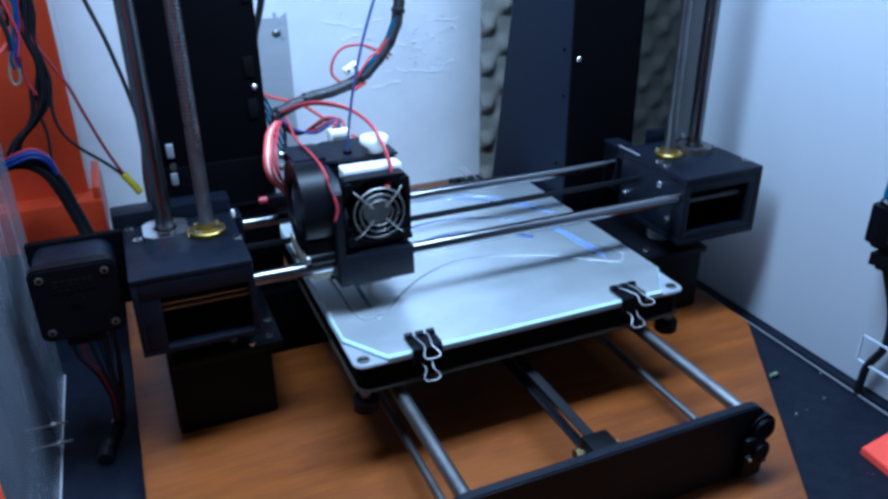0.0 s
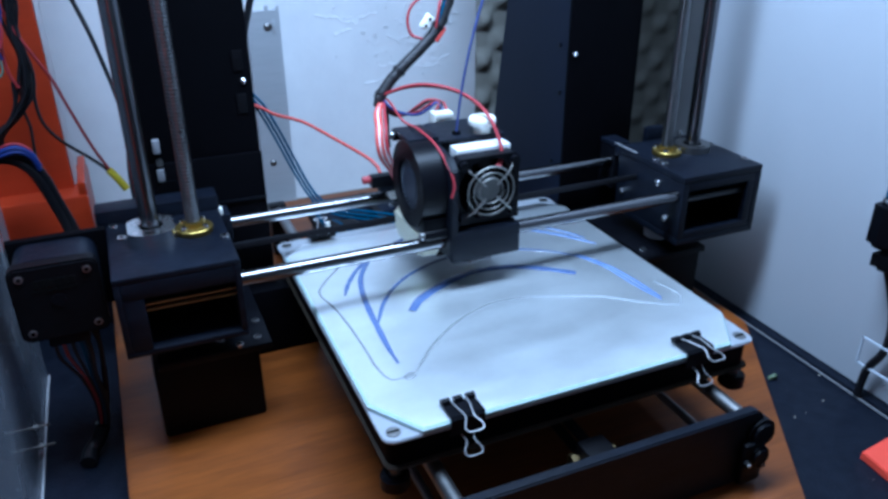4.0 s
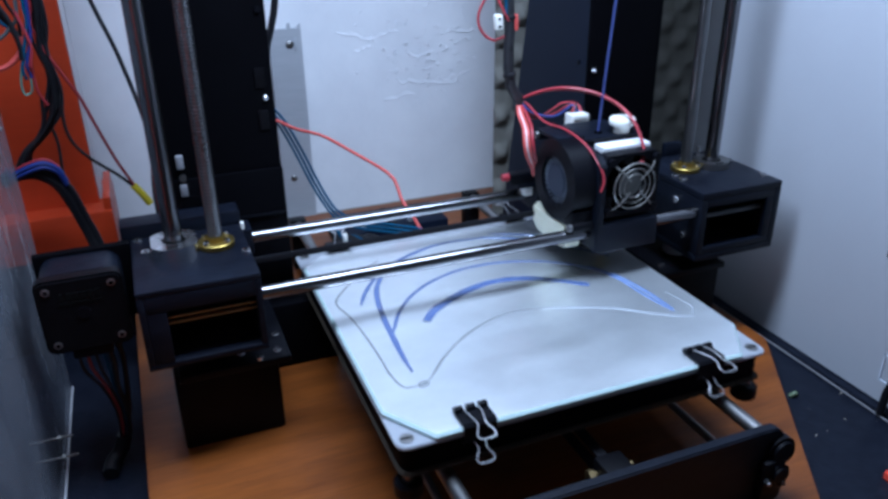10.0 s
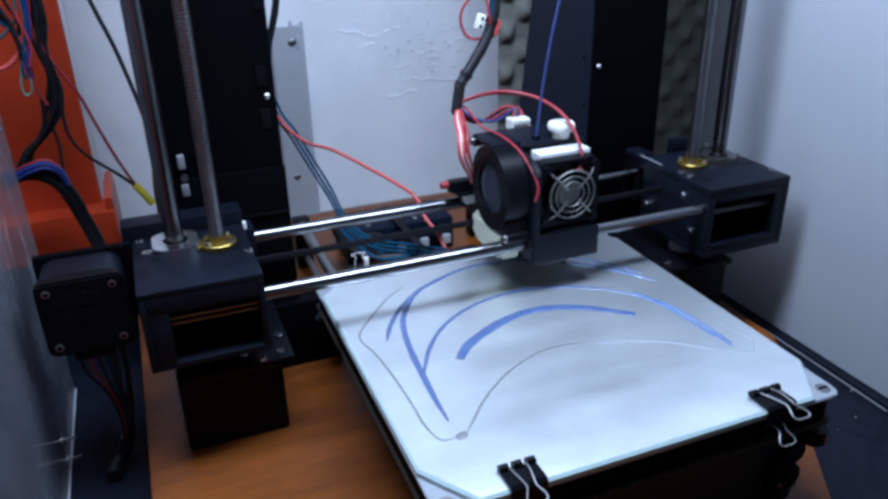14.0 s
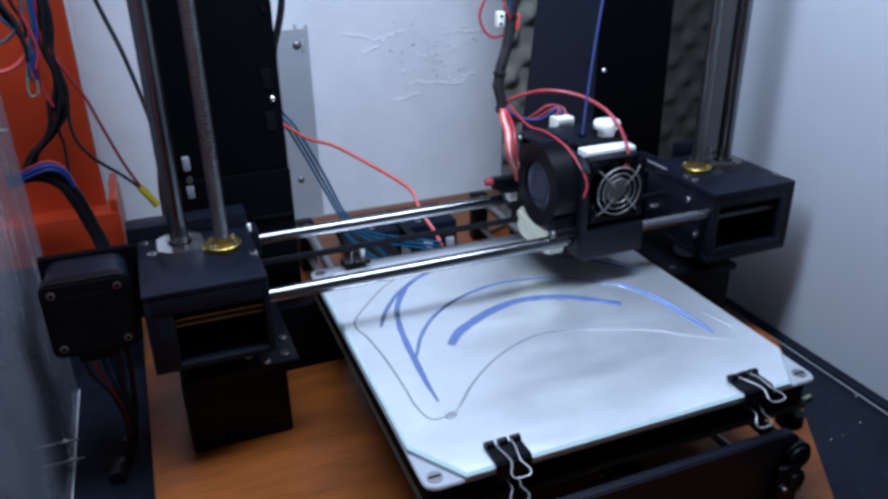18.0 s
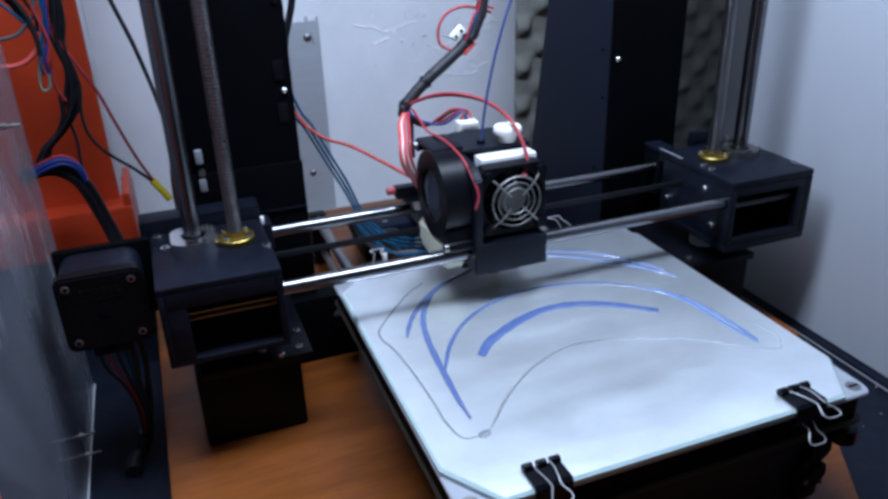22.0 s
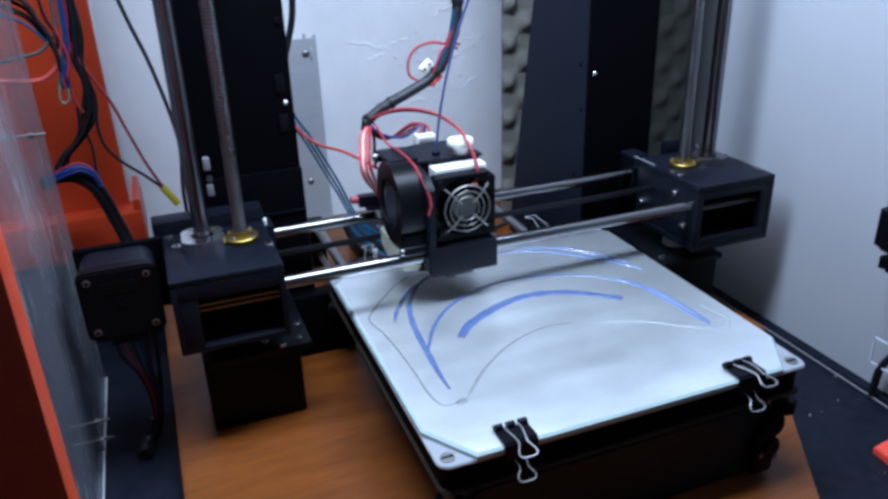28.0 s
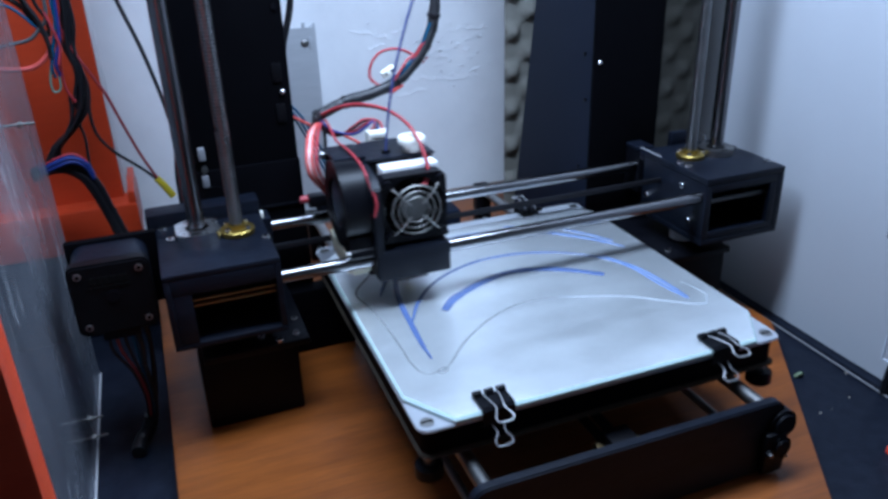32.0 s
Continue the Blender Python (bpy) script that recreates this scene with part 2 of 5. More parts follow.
def wall_paint():
    """Old white emulsion with faint stains and trowel relief."""
    m = material("old_white_wall_paint", (0.72, 0.73, 0.75), 0.62, second=(0.60, 0.61, 0.64), scale=14, mix=0.6, bump=0.35, bump_scale=70)
    nt = m.node_tree
    vor = nt.nodes.new("ShaderNodeTexNoise")
    vor.inputs["Scale"].default_value = 7
    vor.inputs["Detail"].default_value = 8
    tc = next(n for n in nt.nodes if n.type == "TEX_COORD")
    nt.links.new(tc.outputs["Object"], vor.inputs["Vector"])
    b = next(n for n in nt.nodes if n.type == "BUMP")
    b2 = nt.nodes.new("ShaderNodeBump")
    b2.inputs["Strength"].default_value = 0.5
    b2.inputs["Distance"].default_value = 0.004
    nt.links.new(vor.outputs["Fac"], b2.inputs["Height"])
    nt.links.new(b.outputs[0], b2.inputs["Normal"])
    nt.links.new(b2.outputs[0], nt.nodes["Principled BSDF"].inputs["Normal"])
    return m


WALL = wall_paint()


def wood():
    """Orange-brown varnished board with long grain and dark pores."""
    m = material("varnished_wood", (0.185, 0.0515, 0.0072), 0.40, second=(0.102, 0.0260, 0.0037), scale=9, mix=0.85, bump=0.12, bump_scale=60, stretch=(0.7, 7, 3), coat=0.08, spec=0.34)
    nt = m.node_tree
    p = nt.nodes["Principled BSDF"]
    mp = next(n for n in nt.nodes if n.type == "MAPPING")
    n = nt.nodes.new("ShaderNodeTexNoise")
    n.inputs["Scale"].default_value = 75
    n.inputs["Detail"].default_value = 5
    n.inputs["Distortion"].default_value = 0.6
    nt.links.new(mp.outputs[0], n.inputs["Vector"])
    r = nt.nodes.new("ShaderNodeValToRGB")
    r.color_ramp.elements[0].position, r.color_ramp.elements[1].position = 0.36, 0.56
    r.color_ramp.elements[0].color, r.color_ramp.elements[1].color = (0.55, 0.5, 0.45, 1), (1, 1, 1, 1)
    nt.links.new(n.outputs["Fac"], r.inputs[0])
    mul = nt.nodes.new("ShaderNodeMix")
    mul.data_type, mul.blend_type = "RGBA", "MULTIPLY"
    main = next(n for n in nt.nodes if n.type == "VALTORGB")
    main.color_ramp.elements[0].position, main.color_ramp.elements[1].position = 0.38, 0.64
    mul.inputs[0].default_value = 0.4
    p.inputs["Coat Roughness"].default_value = 0.3
    old = p.inputs["Base Color"].links[0].from_socket
    nt.links.new(old, mul.inputs[6])
    nt.links.new(r.outputs[0], mul.inputs[7])
    nt.links.new(mul.outputs[2], p.inputs["Base Color"])
    return m


WOOD = wood()


def glass_over_bed():
    """Smeared glass with a silvered underside: cloudy patches and wiped streaks."""
    m = bpy.data.materials.new("bed_glass")
    m.use_nodes = True
    nt = m.node_tree
    p = nt.nodes["Principled BSDF"]
    tc = nt.nodes.new("ShaderNodeTexCoord")

    def cloud(scale, stretch, low, high, detail=5):
        mp = nt.nodes.new("ShaderNodeMapping")
        mp.inputs["Scale"].default_value = stretch
        n = nt.nodes.new("ShaderNodeTexNoise")
        n.inputs["Scale"].default_value = scale
        n.inputs["Detail"].default_value = detail
        n.inputs["Roughness"].default_value = 0.6
        r = nt.nodes.new("ShaderNodeMapRange")
        r.inputs[1].default_value, r.inputs[2].default_value = 0.3, 0.7
        r.inputs[3].default_value, r.inputs[4].default_value = low, high
        nt.links.new(tc.outputs["Object"], mp.inputs[0])
        nt.links.new(mp.outputs[0], n.inputs["Vector"])
        nt.links.new(n.outputs["Fac"], r.inputs[0])
        return r.outputs[0]

    add = nt.nodes.new("ShaderNodeMath")
    nt.links.new(cloud(16, (1, 1, 1), 0.155, 0.215), add.inputs[0])
    nt.links.new(cloud(40, (0.25, 1.6, 1), 0.165, 0.205), add.inputs[1])
    nt.links.new(add.outputs[0], p.inputs["Roughness"])
    mul = nt.nodes.new("ShaderNodeMath")
    mul.operation = "MULTIPLY"
    nt.links.new(cloud(9, (1, 1.5, 1), 0.88, 1.0), mul.inputs[0])
    nt.links.new(cloud(120, (0.6, 1, 1), 0.94, 1.0, 8), mul.inputs[1])
    tint = nt.nodes.new("ShaderNodeMix")
    tint.data_type = "RGBA"
    tint.inputs[6].default_value, tint.inputs[7].default_value = (0, 0, 0, 1), (0.93, 0.98, 1.0, 1)
    nt.links.new(mul.outputs[0], tint.inputs[0])
    nt.links.new(tint.outputs[2], p.inputs["Base Color"])
    p.inputs["Metallic"].default_value = 0.92
    p.inputs["IOR"].default_value = 1.52
    p.inputs["Coat Weight"].default_value = 0.45
    p.inputs["Coat Roughness"].default_value = 0.14
    return m


GLASS = glass_over_bed()
# opaque pale green; light carried through the glass is put into this colour
GLASS_EDGE = material("green_glass_edge", (0.44, 0.57, 0.56), 0.28, second=(0.37, 0.49, 0.48), scale=90, coat=0.5)


def hazy_acrylic():
    """Scratched, hazy clear sheet."""
    m = bpy.data.materials.new("hazy_acrylic")
    m.use_nodes = True
    nt = m.node_tree
    out = nt.nodes["Material Output"]
    p = nt.nodes["Principled BSDF"]
    p.inputs["Base Color"].default_value = (0.12, 0.13, 0.155, 1)
    p.inputs["Roughness"].default_value = 0.3
    tr = nt.nodes.new("ShaderNodeBsdfTransparent")
    tr.inputs[0].default_value = (0.93, 0.95, 0.97, 1)
    mix = nt.nodes.new("ShaderNodeMixShader")
    tc = nt.nodes.new("ShaderNodeTexCoord")

    def cloud(scale, stretch, lo, hi, low, high, detail):
        mp = nt.nodes.new("ShaderNodeMapping")
        mp.inputs["Scale"].default_value = stretch
        n = nt.nodes.new("ShaderNodeTexNoise")
        n.inputs["Scale"].default_value = scale
        n.inputs["Detail"].default_value = detail
        n.inputs["Roughness"].default_value = 0.65
        n.inputs["Distortion"].default_value = 0.8
        r = nt.nodes.new("ShaderNodeMapRange")
        r.inputs[1].default_value, r.inputs[2].default_value = lo, hi
        r.inputs[3].default_value, r.inputs[4].default_value = low, high
        nt.links.new(tc.outputs["Object"], mp.inputs[0])
        nt.links.new(mp.outputs[0], n.inputs["Vector"])
        nt.links.new(n.outputs["Fac"], r.inputs[0])
        return r.outputs[0]

    nt.links.new(cloud(13, (1, 1, 0.5), 0.38, 0.74, 0.16, 0.62, 6), mix.inputs[0])
    # pale scuffs and scratches
    scuff = nt.nodes.new("ShaderNodeMix")
    scuff.data_type = "RGBA"
    scuff.inputs[6].default_value, scuff.inputs[7].default_value = (0.15, 0.16, 0.18, 1), (0.70, 0.73, 0.75, 1)
    nt.links.new(cloud(45, (1, 1.4, 0.4), 0.58, 0.72, 0.0, 1.0, 9), scuff.inputs[0])
    nt.links.new(scuff.outputs[2], p.inputs["Base Color"])
    nt.links.new(tr.outputs[0], mix.inputs[1])
    nt.links.new(p.outputs[0], mix.inputs[2])
    nt.links.new(mix.outputs[0], out.inputs[0])
    return m


ACRYLIC = hazy_acrylic()
CLEAR = material("clear_plastic", (0.7, 0.76, 0.84), 0.2, scale=20, transmission=0.35)

# ---- mesh helpers ----


def box(bm, lo, hi, bevel=0.0, seg=2):
    lo, hi = [min(a, b) for a, b in zip(lo, hi)], [max(a, b) for a, b in zip(lo, hi)]
    m = Matrix.Translation([(a + b) / 2 for a, b in zip(lo, hi)]) @ Matrix.Diagonal((*[b - a for a, b in zip(lo, hi)], 1))
    made = bmesh.ops.create_cube(bm, size=1, matrix=m)["verts"]
    if bevel:
        edges = list({e for v in made for e in v.link_edges})
        bmesh.ops.bevel(bm, geom=edges, offset=bevel, segments=seg, affect="EDGES", profile=0.6)
    return bm


def cyl(bm, a, b, r, seg=20, r2=None, bevel=0.0):
    a, b = Vector(a), Vector(b)
    d = b - a
    m = Matrix.Translation((a + b) / 2) @ d.to_track_quat("Z", "Y").to_matrix().to_4x4()
    made = bmesh.ops.create_cone(bm, cap_ends=True, segments=seg, radius1=r, radius2=r if r2 is None else r2, depth=d.length, matrix=m)["verts"]
    if bevel:
        rim = [e for e in {e for v in made for e in v.link_edges} if len(e.link_faces) == 2 and any(len(f.verts) > 4 for f in e.link_faces)]
        bmesh.ops.bevel(bm, geom=rim, offset=bevel, segments=2, affect="EDGES")
    return bm


def smooth_line(pts, per=6):
    """Catmull-Rom points through pts."""
    p = [Vector(q) for q in pts]
    p = [2 * p[0] - p[1]] + p + [2 * p[-1] - p[-2]]
    out = []
    for i in range(1, len(p) - 2):
        for k in range(per):
            t = k / per
            a, b, c, d = p[i - 1], p[i], p[i + 1], p[i + 2]
            out.append(0.5 * (2 * b + (c - a) * t + (2 * a - 5 * b + 4 * c - d) * t * t + (3 * b - a - 3 * c + d) * t ** 3))
    return out + [p[-2]]


def tube(bm, pts, r, seg=8, per=6, straight=False):
    line = [Vector(q) for q in pts] if straight else smooth_line(pts, per)
    rings, n = [], None
    for i, q in enumerate(line):
        t = (line[min(i + 1, len(line) - 1)] - line[max(i - 1, 0)]).normalized()
        if n is None:
            n = t.orthogonal().normalized()
        n = (n - t * n.dot(t)).normalized()
        s = t.cross(n)
        rings.append([bm.verts.new(q + r * (math.cos(2 * math.pi * k / seg) * n + math.sin(2 * math.pi * k / seg) * s)) for k in range(seg)])
    for a, b in zip(rings, rings[1:]):
        for k in range(seg):
            bm.faces.new((a[k], a[(k + 1) % seg], b[(k + 1) % seg], b[k]))
    bm.faces.new(rings[0][::-1])
    bm.faces.new(rings[-1])
    return bm


def prism(bm, outline, z0, z1, bevel=0.0):
    """An upright prism over an xy outline."""
    low = [bm.verts.new((x, y, z0)) for x, y in outline]
    top = [bm.verts.new((x, y, z1)) for x, y in outline]
    n = len(outline)
    faces = [bm.faces.new(low[::-1]), bm.faces.new(top)]
    for k in range(n):
        faces.append(bm.faces.new((low[k], low[(k + 1) % n], top[(k + 1) % n], top[k])))
    bmesh.ops.recalc_face_normals(bm, faces=faces)
    if bevel:
        edges = list({e for f in faces[:2] for e in f.edges})
        bmesh.ops.bevel(bm, geom=edges, offset=bevel, segments=2, affect="EDGES")
    return bm


def turned(bm, profile, centre, seg=24):
    """A body of revolution about the z axis, from (radius, height) pairs."""
    rings = []
    for r, z in profile:
        rings.append([bm.verts.new((centre[0] + r * math.cos(2 * math.pi * k / seg), centre[1] + r * math.sin(2 * math.pi * k / seg), centre[2] + z)) for k in range(seg)])
    for a, b in zip(rings, rings[1:]):
        for k in range(seg):
            bm.faces.new((a[k], a[(k + 1) % seg], b[(k + 1) % seg], b[k]))
    bm.faces.new(rings[0][::-1])
    bm.faces.new(rings[-1])
    return bm


def rounded(x0, x1, y0, y1, r, n=5):
    pts = []
    for cx, cy, a0 in ((x1 - r, y1 - r, 0), (x0 + r, y1 - r, 90), (x0 + r, y0 + r, 180), (x1 - r, y0 + r, 270)):
        for k in range(n + 1):
            a = radians(a0 + 90 * k / n)
            pts.append((cx + r * math.cos(a), cy + r * math.sin(a)))
    return pts


def shade(me, angle=40):
    for p in me.polygons:
        p.use_smooth = True
    me.set_sharp_from_angle(angle=radians(angle))


def part(name, bm, mat, parent=None, label="", smooth=True):
    me = bpy.data.meshes.new(name)
    bm.normal_update()
    bm.to_mesh(me)
    bm.free()
    if smooth:
        shade(me)
    me.materials.append(mat)
    ob = new(name, me)
    if parent is not None:
        ob.parent = parent
    if label:
        tagged(ob, label=label)
    return ob


def thing(name, label, category, group="", kind="", at=(0, 0, 0)):
    ob = new(name)
    ob.empty_display_size = 0.02
    ob.location = at
    return tagged(ob, label, category, group, kind)


def B():
    return bmesh.new()


def boxpart(name, lo, hi, mat, parent=None, bevel=0.0008, label=""):
    return part(name, box(B(), lo, hi, bevel), mat, parent, label)


def cylpart(name, a, b, r, mat, parent=None, seg=20, label="", bevel=0.0):
    return part(name, cyl(B(), a, b, r, seg, bevel=bevel), mat, parent, label)


def screw(parent, at, axis, r=0.0028, mat=None):
    """A socket head with a recess, proud of its surface along axis."""
    d = Vector(axis).normalized()
    p = Vector(at)
    bm = B()
    cyl(bm, p - 0.001 * d, p + 0.0018 * d, r, 14, bevel=0.0004)
    ob = part("screw", bm, mat or SCREW, parent)
    part("screw_socket", cyl(B(), p + 0.0012 * d, p + 0.00195 * d, r * 0.5, 6), BLACK, ob)
    return ob


def dome(parent, at, axis, r=0.0022, mat=None):
    """A small domed head without a recess."""
    d = Vector(axis).normalized()
    m = Matrix.Translation(at) @ d.to_track_quat("Z", "Y").to_matrix().to_4x4()
    bm = turned(B(), [(r, -0.0008), (r, 0.0003), (0.86 * r, 0.0010), (0.55 * r, 0.0015), (0.15 * r, 0.0017)], (0, 0, 0), 16)
    bm.transform(m)
    return part("screw", bm, mat or SCREW, parent)


# ---- setting ----
TZ = -0.018
WALL_Y = 0.388


def setting():
    t = part("table_top", box(B(), (-1.0, -1.0, TZ - 0.03), (0.75, WALL_Y, TZ), 0.001), TABLE)
    tagged(t, "black table top with dust and small scraps", "table", kind="structure")
    w = part("wall_north", box(B(), (-1.0, WALL_Y, -0.8), (0.75, WALL_Y + 0.1, 1.0)), WALL, smooth=False)
    tagged(w, "white painted wall with peeling paint behind the printer", "wall", kind="structure")
    # unseen room shell, added to close the scene and bounce soft fill light
    for name, lo, hi in (("wall_west", (-1.1, -1.1, -0.8), (-1.0, WALL_Y + 0.1, 1.0)), ("wall_east", (0.75, -1.1, -0.8), (0.85, WALL_Y + 0.1, 1.0)),
                         ("wall_south", (-1.0, -1.1, -0.8), (0.75, -1.0, 1.0))):
        tagged(part(name, box(B(), lo, hi), ROOM, smooth=False), "plain grey painted wall", "wall", kind="structure")
    tagged(part("ceiling", box(B(), (-1.1, -1.1, 1.0), (0.85, WALL_Y + 0.1, 1.05)), ROOM, smooth=False), "plain grey ceiling", "ceiling", kind="structure")
    tagged(part("floor", box(B(), (-1.1, -1.1, -0.85), (0.85, WALL_Y + 0.1, -0.8)), ROOM, smooth=False), "plain grey floor", "floor", kind="structure")
    tagged(boxpart("baseboard", (-0.30, 0.3455, TZ), (0.30, WALL_Y - 0.0005, TZ + 0.002), LEDGE, None, 0.001), "grey-brown ledge along the foot of the wall", "baseboard", kind="structure")
    light = thing("ceiling_light", "slim white lamp hanging over the printer", "lamp")
    boxpart("housing", (-0.295, -0.120, 0.580), (0.175, 0.020, 0.60), WHITE, light)
    boxpart("diffuser", (-0.28, -0.110, 0.572), (0.16, 0.010, 0.5797), DIFFUSER, light)
    for x in (-0.18, 0.10):
        cylpart("hanger", (x, -0.050, 0.60), (x, -0.050, 1.0), 0.002, STEEL, light, 8)
    # blistered paint: ragged scales and lifted crack edges
    rng = random.Random(4)
    spots = [(rng.gauss(0.095, 0.035), rng.gauss(0.145, 0.026)) for _ in range(120)]
    for x, z in spots:
        if not (0.0 < x < 0.165 and 0.09 < z < 0.25):
            continue
        k, rx = rng.randint(11, 17), rng.choice((0.0012, 0.0018, 0.0026, 0.0040))
        rz, turn, up = rx * rng.uniform(0.35, 0.8), rng.uniform(-0.6, 0.6), rng.uniform(0, 6.28)
        bm = B()
        ring = []
        for j in range(k):
            a = 2 * math.pi * j / k
            q = rng.uniform(0.55, 1.2)
            dx, dz = rx * q * math.cos(a), rz * q * math.sin(a)
            ring.append((x + dx * math.cos(turn) - dz * math.sin(turn), z + dx * math.sin(turn) + dz * math.cos(turn), 0.0002 + max(0.0, math.cos(a - up)) ** 3 * rng.uniform(0.0003, 0.0014)))
        front = [bm.verts.new((px, WALL_Y - 0.0003 - l, pz)) for px, pz, l in ring]
        rear = [bm.verts.new((px, WALL_Y - 0.0001 - 0.7 * l, pz)) for px, pz, l in ring]
        bm.faces.new(front), bm.faces.new(rear[::-1])
        for j in range(k):
            bm.faces.new((front[j], rear[j], rear[(j + 1) % k], front[(j + 1) % k]))
        bmesh.ops.recalc_face_normals(bm, faces=bm.faces)
        part("paint_flake", bm, WALL, w, smooth=False)
    cracks = [(0.002, 0.171, 0.045, -0.012, 12), (0.035, 0.160, 0.035, 0.010, 8), (0.066, 0.116, 0.075, -0.006, 18), (0.115, 0.113, 0.034, 0.006, 9), (0.055, 0.182, 0.004, -0.022, 7),
              (0.095, 0.190, 0.030, 0.012, 8), (0.120, 0.165, 0.040, -0.004, 9), (0.020, 0.150, 0.020, 0.004, 6), (0.078, 0.140, 0.030, 0.004, 8), (0.138, 0.195, 0.006, -0.028, 8), (0.05, 0.098, 0.035, 0.005, 7)]
    for x, z, dx, dz, n in cracks:
        bm = B()
        rows = []
        for k in range(n + 1):
            f = k / n
            px, pz = x + dx * f + rng.uniform(-0.0012, 0.0012), z + dz * f + rng.uniform(-0.0022, 0.0022)
            h = rng.uniform(0.0002, 0.0008) * (0.2 if k in (0, n) else 1)
            hang = rng.uniform(0.0012, 0.0042)
            rows.append([bm.verts.new((px, WALL_Y - 0.0001, pz + hang)), bm.verts.new((px, WALL_Y - 0.0003 - h, pz)), bm.verts.new((px, WALL_Y - 0.0001 - h, pz - 0.0003)), bm.verts.new((px, WALL_Y + 0.0003, pz + hang * 0.3))])
        for a, b in zip(rows, rows[1:]):
            for j in range(3):
                bm.faces.new((a[j], a[j + 1], b[j + 1], b[j]))
        bmesh.ops.recalc_face_normals(bm, faces=bm.faces)
        part("paint_crack", bm, WALL, w, smooth=False)


def right_side():
    # white side panel, standing a little askew
    bm = B()
    prism(bm, [(0.2340, 0.090), (0.2345, -0.6), (0.2405, -0.6), (0.2400, 0.090)], TZ + 0.003, 0.62, 0.0006)
    p = part("side_panel", bm, PANEL, smooth=False)
    tagged(p, "smooth white side panel of the enclosure", "panel", kind="structure")
    boxpart("edge_strip", (0.2325, 0.0905, TZ + 0.003), (0.2385, 0.0945, 0.60), BLACK, p, 0.0006)
    bm = B()
    prism(bm, [(0.2275, 0.104), (0.2275, -0.6), (0.242, -0.6), (0.242, 0.104)], TZ, TZ + 0.0025, 0.0005)
    tagged(part("side_channel", bm, TABLE), "dark channel at the foot of the side panel", "trim", kind="structure")
    bm = tube(B(), [(0.2262, 0.104, TZ + 0.0014), (0.225, -0.05, TZ + 0.0014), (0.2235, -0.2, TZ + 0.0014), (0.222, -0.6, TZ + 0.0014)], 0.0007)
    tagged(part("white_cord", bm, DARKPLUG), "thin pale grey cord along the side channel", "cord")
    # egg-crate foam behind the post
    bm = B()
    nx, nz = 80, 190

    def crate(x, z):
        a = math.cos(2 * math.pi * (x - 0.1435) / 0.036) * math.cos(2 * math.pi * (z - 0.1775) / 0.0365)
        return 0.0075 * (1 if x < 0.17 else 0.5) * min(0.12, a) * (1 + 0.3 * noise.noise((x / 0.03, z / 0.04, 1.0)))

    x0, x1, z0, z1 = 0.1185, 0.345, TZ, 0.55
    grid = [[bm.verts.new((x0 + (x1 - x0) * i / nx, 0.262 + crate(x0 + (x1 - x0) * i / nx, z0 + (z1 - z0) * k / nz), z0 + (z1 - z0) * k / nz)) for k in range(nz + 1)] for i in range(nx + 1)]
    for i in range(nx):
        for k in range(nz):
            bm.faces.new((grid[i][k], grid[i + 1][k], grid[i + 1][k + 1], grid[i][k + 1]))
    box(bm, (x0 + 0.013, 0.2685, z0), (x1, 0.290, z1))
    tagged(part("foam_sheet", bm, FOAM), "grey egg-crate foam sheet standing behind the post", "foam")


def left_side():
    bm = box(B(), (-0.2705, -0.2095, TZ + 0.0005), (-0.2675, 0.138, 0.45), 0.0004)
    a = tagged(thing("acrylic_panel", "hazy scratched clear acrylic side panel", "panel"), kind="structure")
    s = part("sheet", bm, ACRYLIC, a)
    s.visible_shadow = False
    # added pale strip: light caught on the sheet's lower edge, put into colour
    boxpart("bottom_edge", (-0.2674, -0.2095, TZ + 0.0002), (-0.2662, 0.138, TZ + 0.0018), GREYPLUG, a, 0.0003, "bright lower edge of the sheet")
    for y, z in ((0.0456, 0.0066), (0.0464, -0.0080), (0.075, 0.186)):
        b = cylpart("bolt", (-0.2825, y, z), (-0.2590, y, z), 0.0008, GUARD, a, 10)
        cylpart("nut", (-0.2675, y, z), (-0.2655, y, z), 0.0018, GUARD, b, 6)
    o = thing("orange_stand", "orange printed plastic column on a wider foot", "stand")
    bm = B()
    prism(bm, [(-0.33, 0.215), (-0.2295, 0.215), (-0.2295, 0.255), (-0.33, 0.255)], 0.08, 0.5, 0.001)
    part("column", bm, ORANGE, o)
    boxpart("foot", (-0.33, 0.195, 0.056), (-0.2205, 0.27, 0.0895), ORANGE, o, 0.0025)
    boxpart("base_block", (-0.328, 0.197, TZ), (-0.2225, 0.268, 0.056), SATIN, o, 0.001, "dark block under the orange foot")
    boxpart("foot_rim", (-0.2262, 0.197, 0.0892), (-0.2210, 0.262, 0.0985), ORANGE, o, 0.0008)
    boxpart("edge_strip", (-0.2295, 0.222, 0.0896), (-0.2262, 0.2265, 0.5), WALL, o, 0.0006, "pale strip beside the orange column")
    f = thing("orange_corner_post", "orange printed corner post of the enclosure", "post")
    boxpart("post_body", (-0.30, -0.223, TZ), (-0.2372, -0.210, 0.40), ORANGE, f, 0.002)
    boxpart("post_wing", (-0.30, -0.210, TZ), (-0.285, -0.17, 0.40), ORANGE, f, 0.002)


